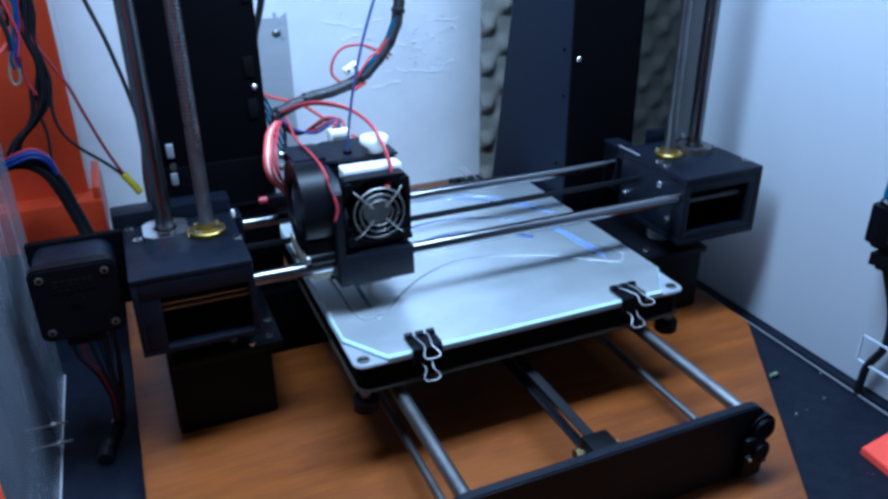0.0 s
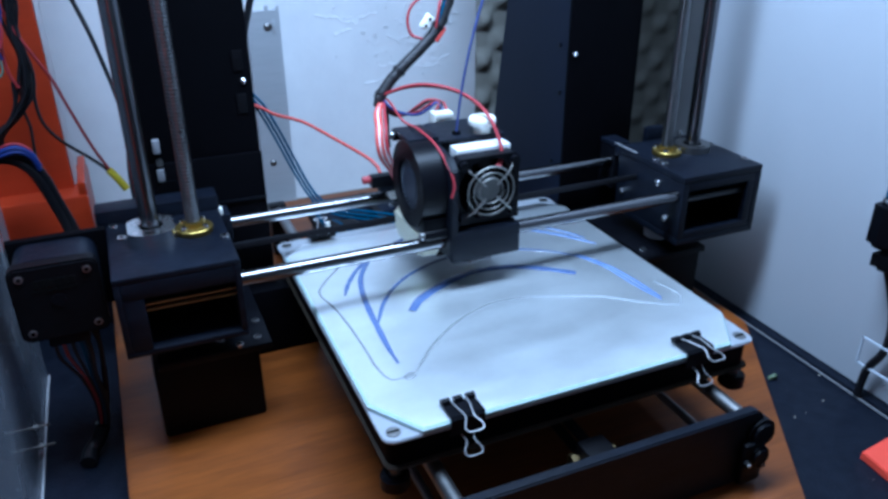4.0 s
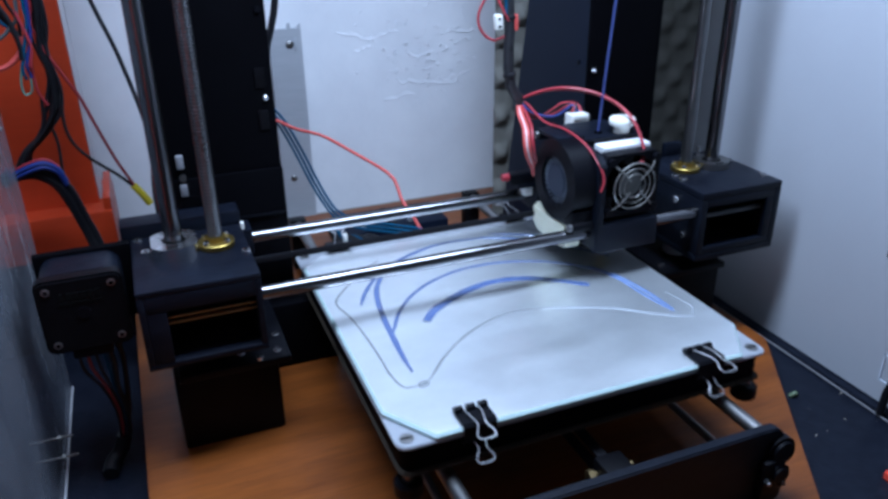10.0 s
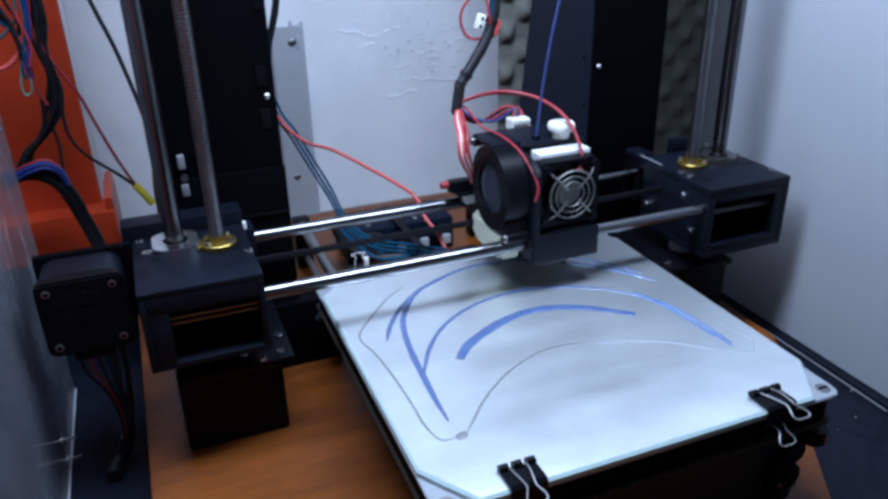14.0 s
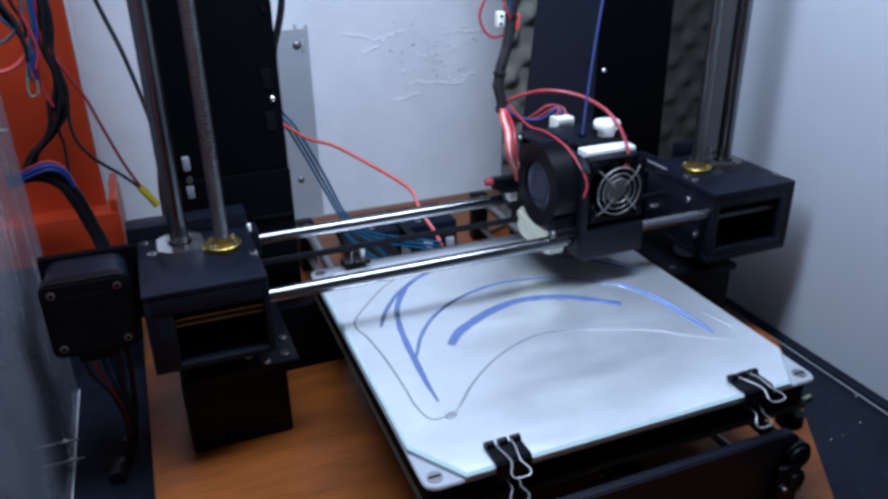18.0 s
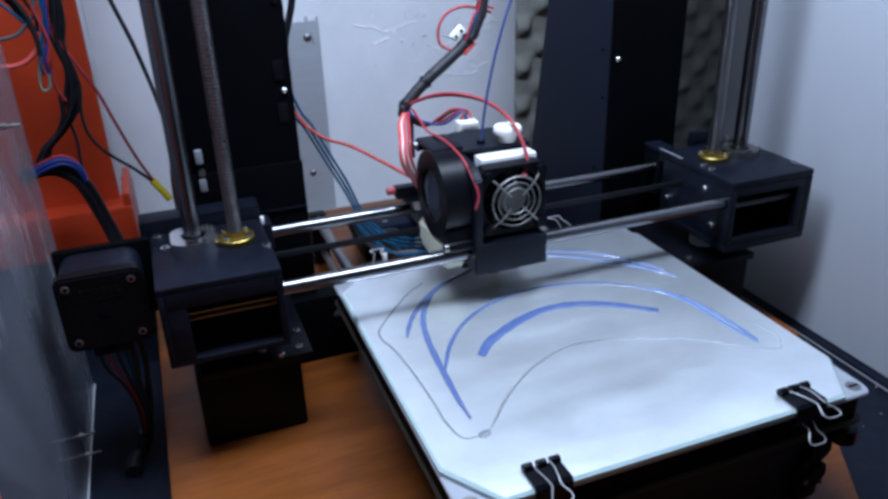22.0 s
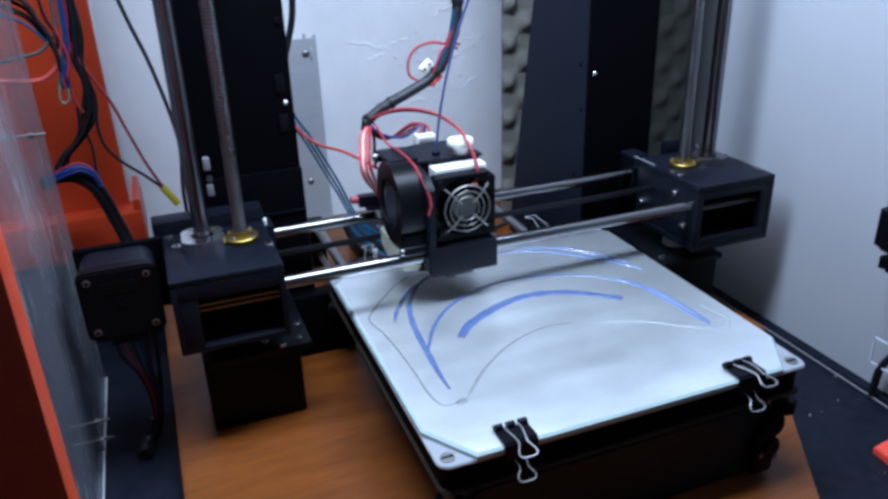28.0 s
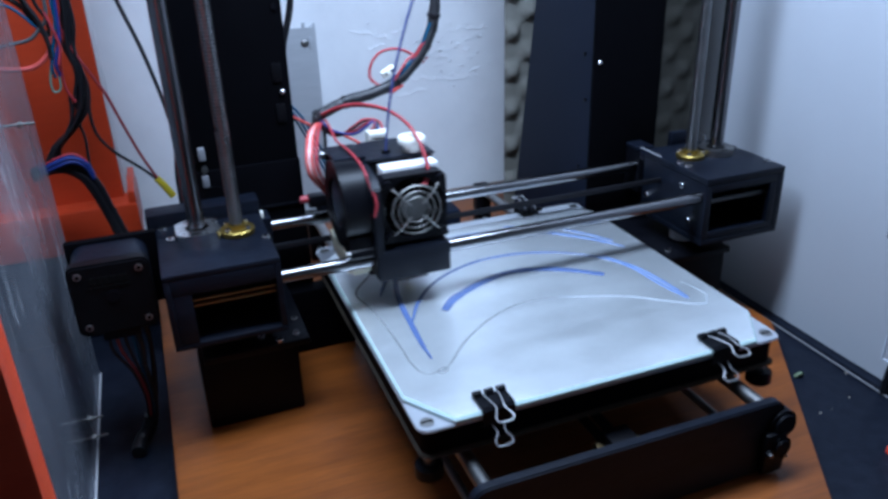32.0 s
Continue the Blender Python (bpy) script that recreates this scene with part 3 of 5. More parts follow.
def wood_board():
    bm = B()
    prism(bm, [(-0.2205, -0.30), (0.03, -0.30), (0.1035, -0.175), (0.2045, -0.0215), (0.2045, 0.345), (-0.2205, 0.345)], TZ, 0.0, 0.0012)
    tagged(part("wooden_board", bm, WOOD), "varnished orange-brown wooden board with cut corner", "board")


# ---- printer ----


def printer_frame():
    f = thing("printer_frame", "black steel printer frame with two tall posts", "printer frame")
    for s, front in ((-1, "left"), (1, "right")):
        xi, xo = s * 0.112, s * 0.180 if s < 0 else s * 0.172
        post = boxpart("post", (xi, 0.095, 0), (xo, 0.0975, 0.56), BLACK, f, 0.0006)
        # inner side sheet with a sloping rear edge
        bm = B()
        pr = [(0.0975, 0.0), (0.2302, 0.0), (0.121, 0.56), (0.0975, 0.56)]
        a = [bm.verts.new((xi, y, z)) for y, z in pr]
        b = [bm.verts.new((xi + s * 0.0025, y, z)) for y, z in pr]
        bm.faces.new(a), bm.faces.new(b[::-1])
        for k in range(4):
            bm.faces.new((a[k], b[k], b[(k + 1) % 4], a[(k + 1) % 4]))
        bmesh.ops.recalc_face_normals(bm, faces=bm.faces)
        part("side_sheet", bm, SATIN, f)
        if s < 0:
            boxpart("lower_cover", (xi - s * 0.0005, 0.0925, 0.0), (xo, 0.095, 0.139), BLACK, f, 0.0006)
            boxpart("cover_strip", (xi - s * 0.0004, 0.0912, 0.108), (s * 0.150, 0.0925, 0.1098), GLOSS, f, 0.0003)
        boxpart("foot_plate", (s * 0.088, 0.078, 0.0), (s * 0.135, 0.092, 0.048), BLACK, f, 0.001)
        dome(f, (s * 0.1172, 0.095, 0.1835 if s < 0 else 0.1790), (0, -1, 0), 0.0020)
        for z in (0.236, 0.30):
            cylpart("hole", (s * 0.1165, 0.0938, z), (s * 0.1165, 0.0962, z), 0.0018, GLOSS, f, 12)
        for dz in (0.17, 0.196) if s < 0 else ():
            boxpart("slot_outline", (s * 0.1225, 0.0941, dz - 0.006), (s * 0.1165, 0.0953, dz + 0.006), MOTOR, f, 0.0003)
        # z motor with its mounting flange
        x0, x1 = (s * (0.1945 if s < 0 else 0.1835), s * (0.1385 if s < 0 else 0.1410))
        boxpart("z_motor", (x0 - (0.003 if s < 0 else 0), 0.0130, 0.0), (x1, 0.0556, 0.048), MOTOR, f, 0.0025)
        fl = boxpart("motor_flange", (s * (0.1945 if s < 0 else 0.1835), 0.0085, 0.048), (s * 0.1315, 0.092, 0.0525), GLOSS, f, 0.0008)
        for x, y in (((0.1385, 0.0155), (0.1495, 0.0115), (0.1362, 0.034), (0.159, 0.0195)) if s < 0 else ((0.1365, 0.020),)):
            screw(fl, (s * x, y, 0.0525), (0, 0, 1), 0.0024)
        cp = part("coupler", cyl(B(), (s * 0.1622, 0.0384, 0.0525), (s * 0.1622, 0.0384, 0.0722), 0.0095, 24, bevel=0.0008), ALU, f, "pale aluminium shaft coupler")
        cylpart("set_screw", (s * 0.1622, 0.0310, 0.0585), (s * 0.1622, 0.0287, 0.0585), 0.0018, BLACK, cp, 10)
        boxpart("block_bracket", (s * 0.168, 0.030, 0.0525), (s * 0.180, 0.060, 0.0722), GLOSS, f, 0.001)
    # holes on the visible side sheet
    for y, z in ((0.107, 0.184), (0.107, 0.236), (0.104, 0.150), (0.11, 0.095)):
        cylpart("sheet_hole", (0.1105, y, z), (0.1123, y, z), 0.0013, GLOSS, f, 10)
    for z0, z1 in ((0.1462, 0.1545), (0.1285, 0.1365)):
        boxpart("grey_connector", (-0.1750, 0.0905, z0), (-0.1708, 0.0925 if z0 < 0.139 else 0.095, z1), DARKPLUG, f, 0.0008)
    cylpart("connector_peg", (-0.1725, 0.0905, 0.1402), (-0.1725, 0.0945, 0.1402), 0.002, STEEL, f, 10)
    # z rods and lead screws
    for s in (-1, 1):
        cylpart("z_rod", (s * 0.1845, 0.0385, 0.0), (s * 0.1845, 0.0385, 0.56), 0.005, CHROME, f, 28, "polished steel guide rod")
        bm = B()
        z0, z1 = 0.0525, 0.56
        prof = []
        z = z0
        while z < z1:
            prof += [(0.0040, z), (0.0040, z + 0.0008), (0.00335, z + 0.0011), (0.00335, z + 0.0017)]
            z += 0.002
        turned(bm, prof, (s * 0.1622, 0.0384, 0), 16)
        part("lead_screw", bm, THREAD, f, "grey threaded lead screw", smooth=False)
    # y rods, lower rails, front and rear bars
    for s in (-1, 1):
        cylpart("y_rod", (s * 0.081, -0.143, 0.04), (s * 0.081, 0.236, 0.04), 0.004, STEEL, f, 20, "polished steel guide rod")
        cylpart("lower_rail", (s * 0.0805, -0.143, 0.012), (s * 0.0805, 0.236, 0.012), 0.0024, STEEL, f, 16, "dull steel tie rod")
    bm = B()
    prism(bm, rounded(-0.0915, 0.0915, 0.001, 0.0463, 0.009), -0.003, 0.003, 0.0008)
    bm.transform(Matrix.Translation((0, -0.145, 0)) @ Matrix.Rotation(radians(90), 4, "X"))
    bar = part("front_bar", bm, PRINT, f)
    for s in (-1, 1):
        boxpart("rear_block", (s * 0.074, 0.226, 0.0), (s * 0.088, 0.238, 0.045), MOTOR, f, 0.0015)
    for s in (-1, 1):
        bm = cyl(B(), (s * 0.0895, -0.1520, 0.0318), (s * 0.0895, -0.1415, 0.0318), 0.0084, 24, bevel=0.002)
        cyl(bm, (s * 0.0870, -0.1550, 0.0200), (s * 0.0870, -0.1470, 0.0200), 0.0062, 18, bevel=0.0015)
        box(bm, (s * 0.0770, -0.1530, 0.002), (s * 0.0915, -0.1475, 0.029), 0.003)
        part("bar_lug", bm, GLOSS, bar)
        for x, z in ((0.0785, 0.0180), (0.0885, 0.0150)):
            part("nut", cyl(B(), (s * x, -0.1530, z), (s * x, -0.1550, z), 0.0026, 6, bevel=0.0005), GLOSS, bar)
            cylpart("stud", (s * x, -0.1550, z), (s * x, -0.1560, z), 0.0012, STEEL, bar, 10)
    # belt and idler under the bed
    boxpart("y_belt", (-0.003, -0.126, 0.0335), (0.003, 0.25, 0.0349), BELT, f, 0.0003, "flat black toothed belt")
    boxpart("y_belt", (-0.003, -0.126, 0.0225), (0.003, 0.25, 0.0239), BELT, f, 0.0003, "flat black toothed belt")
    i = boxpart("idler_bracket", (-0.0065, -0.1415, 0.017), (0.0090, -0.121, 0.037), MOTOR, f, 0.0015)
    cylpart("idler_wheel", (-0.0045, -0.125, 0.0287), (0.0045, -0.125, 0.0287), 0.0055, STEEL, i, 20)
    cylpart("idler_screw", (-0.0115, -0.125, 0.0287), (0.0145, -0.125, 0.0287), 0.0020, GUIDE, i, 10)
    part("idler_nut", cyl(B(), (-0.0115, -0.125, 0.0287), (-0.0085, -0.125, 0.0287), 0.0036, 6), GUIDE, i)
    return f


def x_axis():
    g = thing("x_axis", "black x axis with two end blocks, steel rods and belt motor", "printer axis")
    for s in (-1, 1):
        xi, xo = (s * 0.1452, s * 0.2078) if s < 0 else (0.1425, 0.2087)
        z0, z1, y0, y1 = (0.0695 if s < 0 else 0.0665), 0.1159, -0.0065, 0.066
        w = 0.005 if s > 0 else 0.0035
        lo, hi = min(xi, xo), max(xi, xo)
        blk = boxpart("block_top", (lo, y0, z1 - w), (hi, y1, z1), PRINT, g, 0.0009)
        boxpart("block_bottom", (lo, y0, z0), (hi, y1, z0 + w), PRINT, g, 0.0009)
        for x in (lo, hi - w):
            boxpart("block_side", (x, y0, z0 + w), (x + w, y1, z1 - w), PRINT, g, 0.0006)
        boxpart("block_back", (lo + w, 0.026, z0 + w), (hi - w, y1, z1 - w), GLOSS, g, 0.0005)
        boxpart("front_frame", (lo + w, y0, z1 - w - (0.0055 if s > 0 else 0.0095)), (hi - w, y0 + 0.004, z1 - w), PRINT, g, 0.0006)
        if s > 0:
            boxpart("front_frame", (lo + w, y0, z0 + w), (hi - w, y0 + 0.004, z0 + w + 0.0045), PRINT, g, 0.0006)
        boxpart("front_frame", ((lo + w) if s < 0 else (hi - w - 0.006), y0, z0 + w + (0.0045 if s > 0 else 0)), ((lo + w + 0.010) if s < 0 else (hi - w), y0 + 0.004, z1 - w - (0.0055 if s > 0 else 0.0095)), PRINT, g, 0.0006)
        for z in (0.0958, 0.0925) if s < 0 else (0.0965,):
            cylpart("inner_guide", (lo + w, 0.001, z), (hi - w, 0.001, z), 0.0009 if s < 0 else 0.0020, GUIDE if s < 0 else GREYWIRE, g, 10)
        # lip and nuts on the top face
        if s < 0:
            bm = box(B(), (-0.2125, 0.066, 0.100), (-0.1445, 0.082, 0.1245), 0.0014)
            part("rear_lip", bm, PRINT, g)
            part("rear_notch", cyl(B(), (-0.169, 0.0825, 0.1235), (-0.169, 0.0835, 0.1235), 0.008, 20), BLACK, g)
            boxpart("white_clip", (-0.1452, 0.0625, 0.1125), (-0.1430, 0.066, 0.1175), WHITE, g, 0.001)
        else:
            boxpart("rear_ledge", (0.1425, 0.0725, 0.1128), (0.1560, 0.0915, 0.1159), PRINT, g, 0.0008)
            # raised pale strip stands in for a highlight along the block's edge
            boxpart("edge_strip", (0.1432, 0.048, 0.1157), (0.1452, 0.0740, 0.1162), DARKPLUG, g, 0.0003, "worn pale edge of the block top")
            boxpart("rear_tab", (0.1720, 0.0745, 0.108), (0.1870, 0.0795, 0.1235), PRINT, g, 0.001)
            cylpart("stud", (0.1870, 0.0560, 0.1159), (0.1870, 0.0560, 0.1250), 0.0017, SCREW, g, 12)
            cylpart("stud", (0.1825, 0.0585, 0.1159), (0.1825, 0.0585, 0.1295), 0.0010, SCREW, g, 10)
            boxpart("rear_lip", (0.1425, 0.0665, 0.1075), (0.2065, 0.0722, 0.1148), PRINT, g, 0.001)
        # flanged nut of the lead screw
        bm = turned(B(), [(0.0042, 0.0), (0.0100, 0.0), (0.0102, 0.0004), (0.0102, 0.0030), (0.0098, 0.0034), (0.0052, 0.0036), (0.0052, 0.0062), (0.0042, 0.0062)], (s * 0.1622, 0.0384, z1), 32)
        nut = part("brass_nut", bm, BRASS, g)
        for k in range(4):
            a = radians(45 + 90 * k)
            screw(nut, (s * 0.1622 + 0.008 * math.cos(a), 0.0384 + 0.008 * math.sin(a), z1 + 0.0038), (0, 0, 1), 0.0017)
        # flanged bearing of the smooth rod: a disc with two flats
        rim = []
        for k in range(40):
            a = 2 * math.pi * k / 40
            rim.append((s * 0.1845 + max(-0.0122, min(0.0122, (0.0146 if s < 0 else 0.0125) * math.cos(a))), 0.0385 + (0.0146 if s < 0 else 0.0125) * math.sin(a)))
        hole = [(s * 0.1845 + 0.0066 * math.cos(2 * math.pi * k / 40), 0.0385 + 0.0066 * math.sin(2 * math.pi * k / 40)) for k in range(40)]
        bm = B()
        zs = (z1, z1 + (0.0076 if s < 0 else 0.0050))
        v = [[bm.verts.new((x, y, z)) for x, y in ring] for z in zs for ring in (rim, hole)]
        for k in range(40):
            j = (k + 1) % 40
            bm.faces.new((v[0][k], v[0][j], v[2][j], v[2][k]))
            bm.faces.new((v[1][j], v[1][k], v[3][k], v[3][j]))
            bm.faces.new((v[2][k], v[2][j], v[3][j], v[3][k]))
            bm.faces.new((v[0][j], v[0][k], v[1][k], v[1][j]))
        bmesh.ops.recalc_face_normals(bm, faces=bm.faces)
        bear = part("rod_bearing", bm, SCREW if s < 0 else STEEL, g, "bright flanged rod bearing")
        cylpart("bearing_seal", (s * 0.1845, 0.0385, z1 + 0.0002), (s * 0.1845, 0.0385, z1 + 0.005), 0.0065, BLACK, bear, 24)
        boxpart("bearing_mark", (s * 0.1845 - 0.004, 0.0275, z1 + (0.0077 if s < 0 else 0.0051)), (s * 0.1845 + 0.002, 0.0288, z1 + (0.0080 if s < 0 else 0.0054)), BLACK, bear, 0.0)
        spots = [(-0.148, 0.0231), (-0.2001, 0.0424), (-0.1725, 0.048), (-0.2035, 0.061)] if s < 0 else [(0.1468, 0.0205), (0.2035, 0.0061), (0.2035, 0.0405), (0.172, 0.052), (0.176, 0.060), (0.147, 0.0295)]
        for x, y in spots:
            screw(g, (x, y, z1), (0, 0, 1), 0.0026)
        side = -0.1452 if s < 0 else 0.1425
        for y, z in ((0.016, 0.106), (0.016, 0.084), (0.047, 0.086)) if s < 0 else ((0.019, 0.104), (0.058, 0.084), (0.008, 0.0815)):
            screw(g, (side, y, z), (-s, 0, 0), 0.0022)
    for y in (0.0, 0.078):
        cylpart("x_rod", (-0.1455, y, 0.1007), (0.1430, y, 0.1007), 0.004, CHROME, g, 24, "polished steel guide rod")
    boxpart("x_belt", (-0.150, 0.0434, 0.0978), (0.150, 0.0445, 0.1018), BELT, g, 0.0003, "black toothed belt")
    boxpart("rod_clamp", (-0.1452, 0.070, 0.092), (-0.138, 0.0865, 0.1095), PRINT, g, 0.001)
    boxpart("rod_clamp", (0.1428, 0.0725, 0.080), (0.1560, 0.0910, 0.1125), GLOSS, g, 0.001)
    # stepper motor seen from its rear cover
    cx, cz, y = -0.2343, 0.0993, 0.0153
    bm = B()
    prism(bm, rounded(-0.0212, 0.0212, -0.0212, 0.0212, 0.0045), 0, 0.009, 0.0012)
    bm.transform(Matrix.Translation((cx, y + 0.009, cz)) @ Matrix.Rotation(radians(90), 4, "X"))
    m = part("x_motor", bm, MOTOR, g, "black stepper motor with four corner screws")
    bm = B()
    prism(bm, rounded(-0.0205, 0.0205, -0.0205, 0.0205, 0.008), 0, 0.024, 0.0008)
    bm.transform(Matrix.Translation((cx, y + 0.033, cz)) @ Matrix.Rotation(radians(90), 4, "X"))
    part("stator", bm, PRINT, m)
    boxpart("motor_plate", (-0.2575, y + 0.033, 0.0765), (-0.2078, y + 0.0385, 0.1215), BLACK, m, 0.001)
    boxpart("plug", (cx - 0.010, y + 0.001, cz - 0.0262), (cx + 0.010, y + 0.011, cz - 0.0205), GLOSS, m, 0.0008)
    for dx in (-1, 1):
        for dz in (-1, 1):
            p = Vector((cx + dx * 0.0156, y, cz + dz * 0.0156))
            ring = part("screw", cyl(B(), p + Vector((0, 0.001, 0)), p - Vector((0, 0.0006, 0)), 0.0021, 16, bevel=0.0004), STEEL, m)
            part("screw_socket", cyl(B(), p - Vector((0, 0.0004, 0)), p - Vector((0, 0.0008, 0)), 0.0012, 6), BLACK, ring)
    cylpart("shaft_cap", (cx, y - 0.0004, cz + 0.001), (cx, y + 0.001, cz + 0.001), 0.0035, GLOSS, m, 20)
    for k in range(6):
        boxpart("label_bar", (cx - 0.010 + 0.0034 * k, y - 0.0003, cz + 0.0095), (cx - 0.0077 + 0.0034 * k, y + 0.0003, cz + 0.0135), LABEL, m, 0.0)
    for k in range(7):
        boxpart("label_bar", (cx - 0.011 + 0.0031 * k, y - 0.0003, cz + 0.0068), (cx - 0.0088 + 0.0031 * k, y + 0.0003, cz + 0.0084), LABEL, m, 0.0)
    return g


def motor_cable():
    t = thing("motor_cable", "black and red motor leads hanging behind the clear panel", "cable")
    for k, (dx, mat) in enumerate(((-0.008, BLACKWIRE), (-0.004, MAROON), (0.0, BLACKWIRE), (0.004, TEAL), (0.007, BLACKWIRE))):
        x = -0.2343 + dx
        part("lead", tube(B(), [(x, 0.021, 0.074), (x + 0.001, 0.022, 0.062), (-0.2310 + dx * 0.5, 0.027, 0.045), (-0.2290 + dx * 0.35, 0.035, 0.022), (-0.2310 + dx * 0.3, 0.040, 0.0), (-0.2370 + dx * 0.3, 0.042, TZ + 0.004)], 0.0009 if k < 4 else 0.0016), mat, t)
    part("lead", tube(B(), [(-0.2240, 0.030, 0.076), (-0.2222, 0.032, 0.058), (-0.2250, 0.036, 0.03), (-0.2300, 0.040, 0.006), (-0.240, 0.044, TZ + 0.005)], 0.0014), BLACKWIRE, t)
    part("lead", tube(B(), [(-0.2225, 0.034, 0.076), (-0.2225, 0.038, 0.05), (-0.2265, 0.044, 0.012), (-0.237, 0.052, TZ + 0.005)], 0.0011), BLACKWIRE, t)
    part("cable_end", tube(B(), [(-0.2310, 0.040, 0.002), (-0.2350, 0.040, -0.008), (-0.240, 0.036, TZ + 0.006), (-0.242, 0.026, TZ + 0.005)], 0.0045, 10), BLACKWIRE, t)


# ---- moving bed ----
ZP = 0.0673


def print_bed():
    b = thing("print_bed", "glass-topped print bed on a black tray, with blue streaks", "print bed", at=(0, -0.052, 0))
    bm = B()
    prism(bm, rounded(-0.1068, 0.1068, -0.0068, 0.2195, 0.006), ZP - 0.0019, ZP, 0.0005)
    part("heat_plate", bm, PLATE, b, "pale aluminium heating plate with rounded corners")
    gl = [(-0.0885, -0.0071), (0.0885, -0.0071), (0.1064, 0.0200), (0.1064, 0.190), (0.092, 0.2045), (-0.092, 0.2045), (-0.1064, 0.190), (-0.1064, 0.0200)]
    bm = B()
    prism(bm, gl, ZP + 0.0002, ZP + 0.0032)
    rim = [e for e in bm.edges if all(v.co.z > ZP + 0.003 for v in e.verts)]
    bmesh.ops.bevel(bm, geom=rim, offset=0.0013, segments=1, affect="EDGES")
    e = part("glass_plate", bm, GLASS_EDGE, b, "glass plate with cut corners", smooth=False)
    e.data.materials.append(GLASS)
    for p in e.data.polygons:
        p.material_index = 1 if p.normal.z > 0.98 else 0
    bm = B()
    prism(bm, rounded(-0.1045, 0.1045, -0.0045, 0.217, 0.006), 0.0515, ZP - 0.0019)
    part("tray", bm, BLACK, b)
    bm = B()
    prism(bm, rounded(-0.1060, 0.1060, -0.0068, 0.2195, 0.006), 0.0497, 0.0512, 0.0005)
    part("tray_rim", bm, RIM, b, "thin brown edge of the lower bed board")
    for x in (-0.1006, 0.1006):
        for y in (0.0, 0.2128):
            s = part("bed_screw", cyl(B(), (x, y, ZP - 0.002), (x, y, ZP + 0.0004), 0.0036, 20), STEEL, b)
            boxpart("screw_slot", (x - 0.0028, y - 0.0005, ZP + 0.0003), (x + 0.0028, y + 0.0005, ZP + 0.0007), BLACK, s, 0.0)
            wheel = part("level_knob", cyl(B(), (x * 1.0, y, 0.0355), (x, y, 0.0435), 0.0072, 14, bevel=0.001), GLOSS, b)
            cylpart("knob_stem", (x, y, 0.0435), (x, y, 0.0498), 0.003, STEEL, wheel, 10)
    # carriage under the tray
    part("y_plate", box(B(), (-0.094, 0.045, 0.0465), (0.094, 0.175, 0.0497), 0.0008), MOTOR, b)
    for x in (-0.081, 0.081):
        for y in (0.06, 0.135):
            part("y_bearing", box(B(), (x - 0.013, y, 0.0325), (x + 0.013, y + 0.03, 0.0465), 0.002), MOTOR, b)
    part("belt_clamp", box(B(), (-0.008, 0.09, 0.031), (0.008, 0.115, 0.0465), 0.001), MOTOR, b)

    # streaks of filament and glue lines on the glass
    def ribbon(name, pts, w, mat, h=0.0004, ends=0.35):
        line = smooth_line([(x, y, 0) for x, y in pts], 8)
        bm = B()
        rows = []
        n = len(line) - 1
        for i, q in enumerate(line):
            t = (line[min(i + 1, n)] - line[max(i - 1, 0)]).normalized()
            s = Vector((-t.y, t.x, 0))
            f = i / n
            k = w * (ends + (1 - ends) * min(1, 6 * f, 6 * (1 - f))) * (1 + 0.18 * noise.noise(q * 140))
            rows.append([bm.verts.new(Vector((q.x, q.y, ZP + 0.0033)) + s * k * d + Vector((0, 0, h * z))) for d, z in ((-0.5, 0), (-0.32, 1), (0.32, 1), (0.5, 0))])
        for a, c in zip(rows, rows[1:]):
            for j in range(3):
                bm.faces.new((a[j], a[j + 1], c[j + 1], c[j]))
        bmesh.ops.recalc_face_normals(bm, faces=bm.faces)
        if sum(f.normal.z for f in bm.faces) < 0:
            bmesh.ops.reverse_faces(bm, faces=bm.faces)
        part(name, bm, mat, b)

    ribbon("blue_streak", [(-0.056, 0.0915), (-0.047, 0.1019), (-0.034, 0.1102), (-0.020, 0.1169), (-0.004, 0.1214), (0.011, 0.1209), (0.026, 0.1159), (0.040, 0.1069), (0.055, 0.0939)], 0.0060, STREAK, ends=0.75)
    ribbon("blue_streak", [(-0.081, 0.0455), (-0.0808, 0.062), (-0.0793, 0.084), (-0.0777, 0.104), (-0.075, 0.124), (-0.0705, 0.1415), (-0.063, 0.1561), (-0.0545, 0.1679), (-0.0397, 0.178), (-0.010, 0.189), (0.0243, 0.1873)], 0.0034, STREAK)
    # the lighter ribbons carry a painted highlight, not thinner filament
    ribbon("highlit_streak", [(0.0225, 0.1876), (0.0410, 0.1785), (0.0556, 0.1672), (0.0759, 0.146), (0.0903, 0.1246)], 0.0030, HIGHLIT)
    ribbon("blue_streak", [(-0.086, 0.1239), (-0.079, 0.1389), (-0.068, 0.1549), (-0.055, 0.1679), (-0.042, 0.1762)], 0.0027, STREAK)
    ribbon("highlit_streak", [(0.030, 0.1915), (0.056, 0.178), (0.075, 0.158), (0.0885, 0.136)], 0.0020, HIGHLIT)
    ribbon("blue_streak", [(-0.0790, 0.084), (-0.075, 0.0929), (-0.067, 0.1079), (-0.054, 0.1239), (-0.036, 0.1369), (-0.014, 0.1452), (0.005, 0.1466), (0.023, 0.1439), (0.043, 0.1359), (0.059, 0.1249)], 0.0023, STREAK)
    ribbon("highlit_streak", [(0.057, 0.1263), (0.070, 0.1109), (0.0765, 0.0939), (0.0785, 0.0759), (0.080, 0.0629), (0.083, 0.0449)], 0.0023, HIGHLIT)
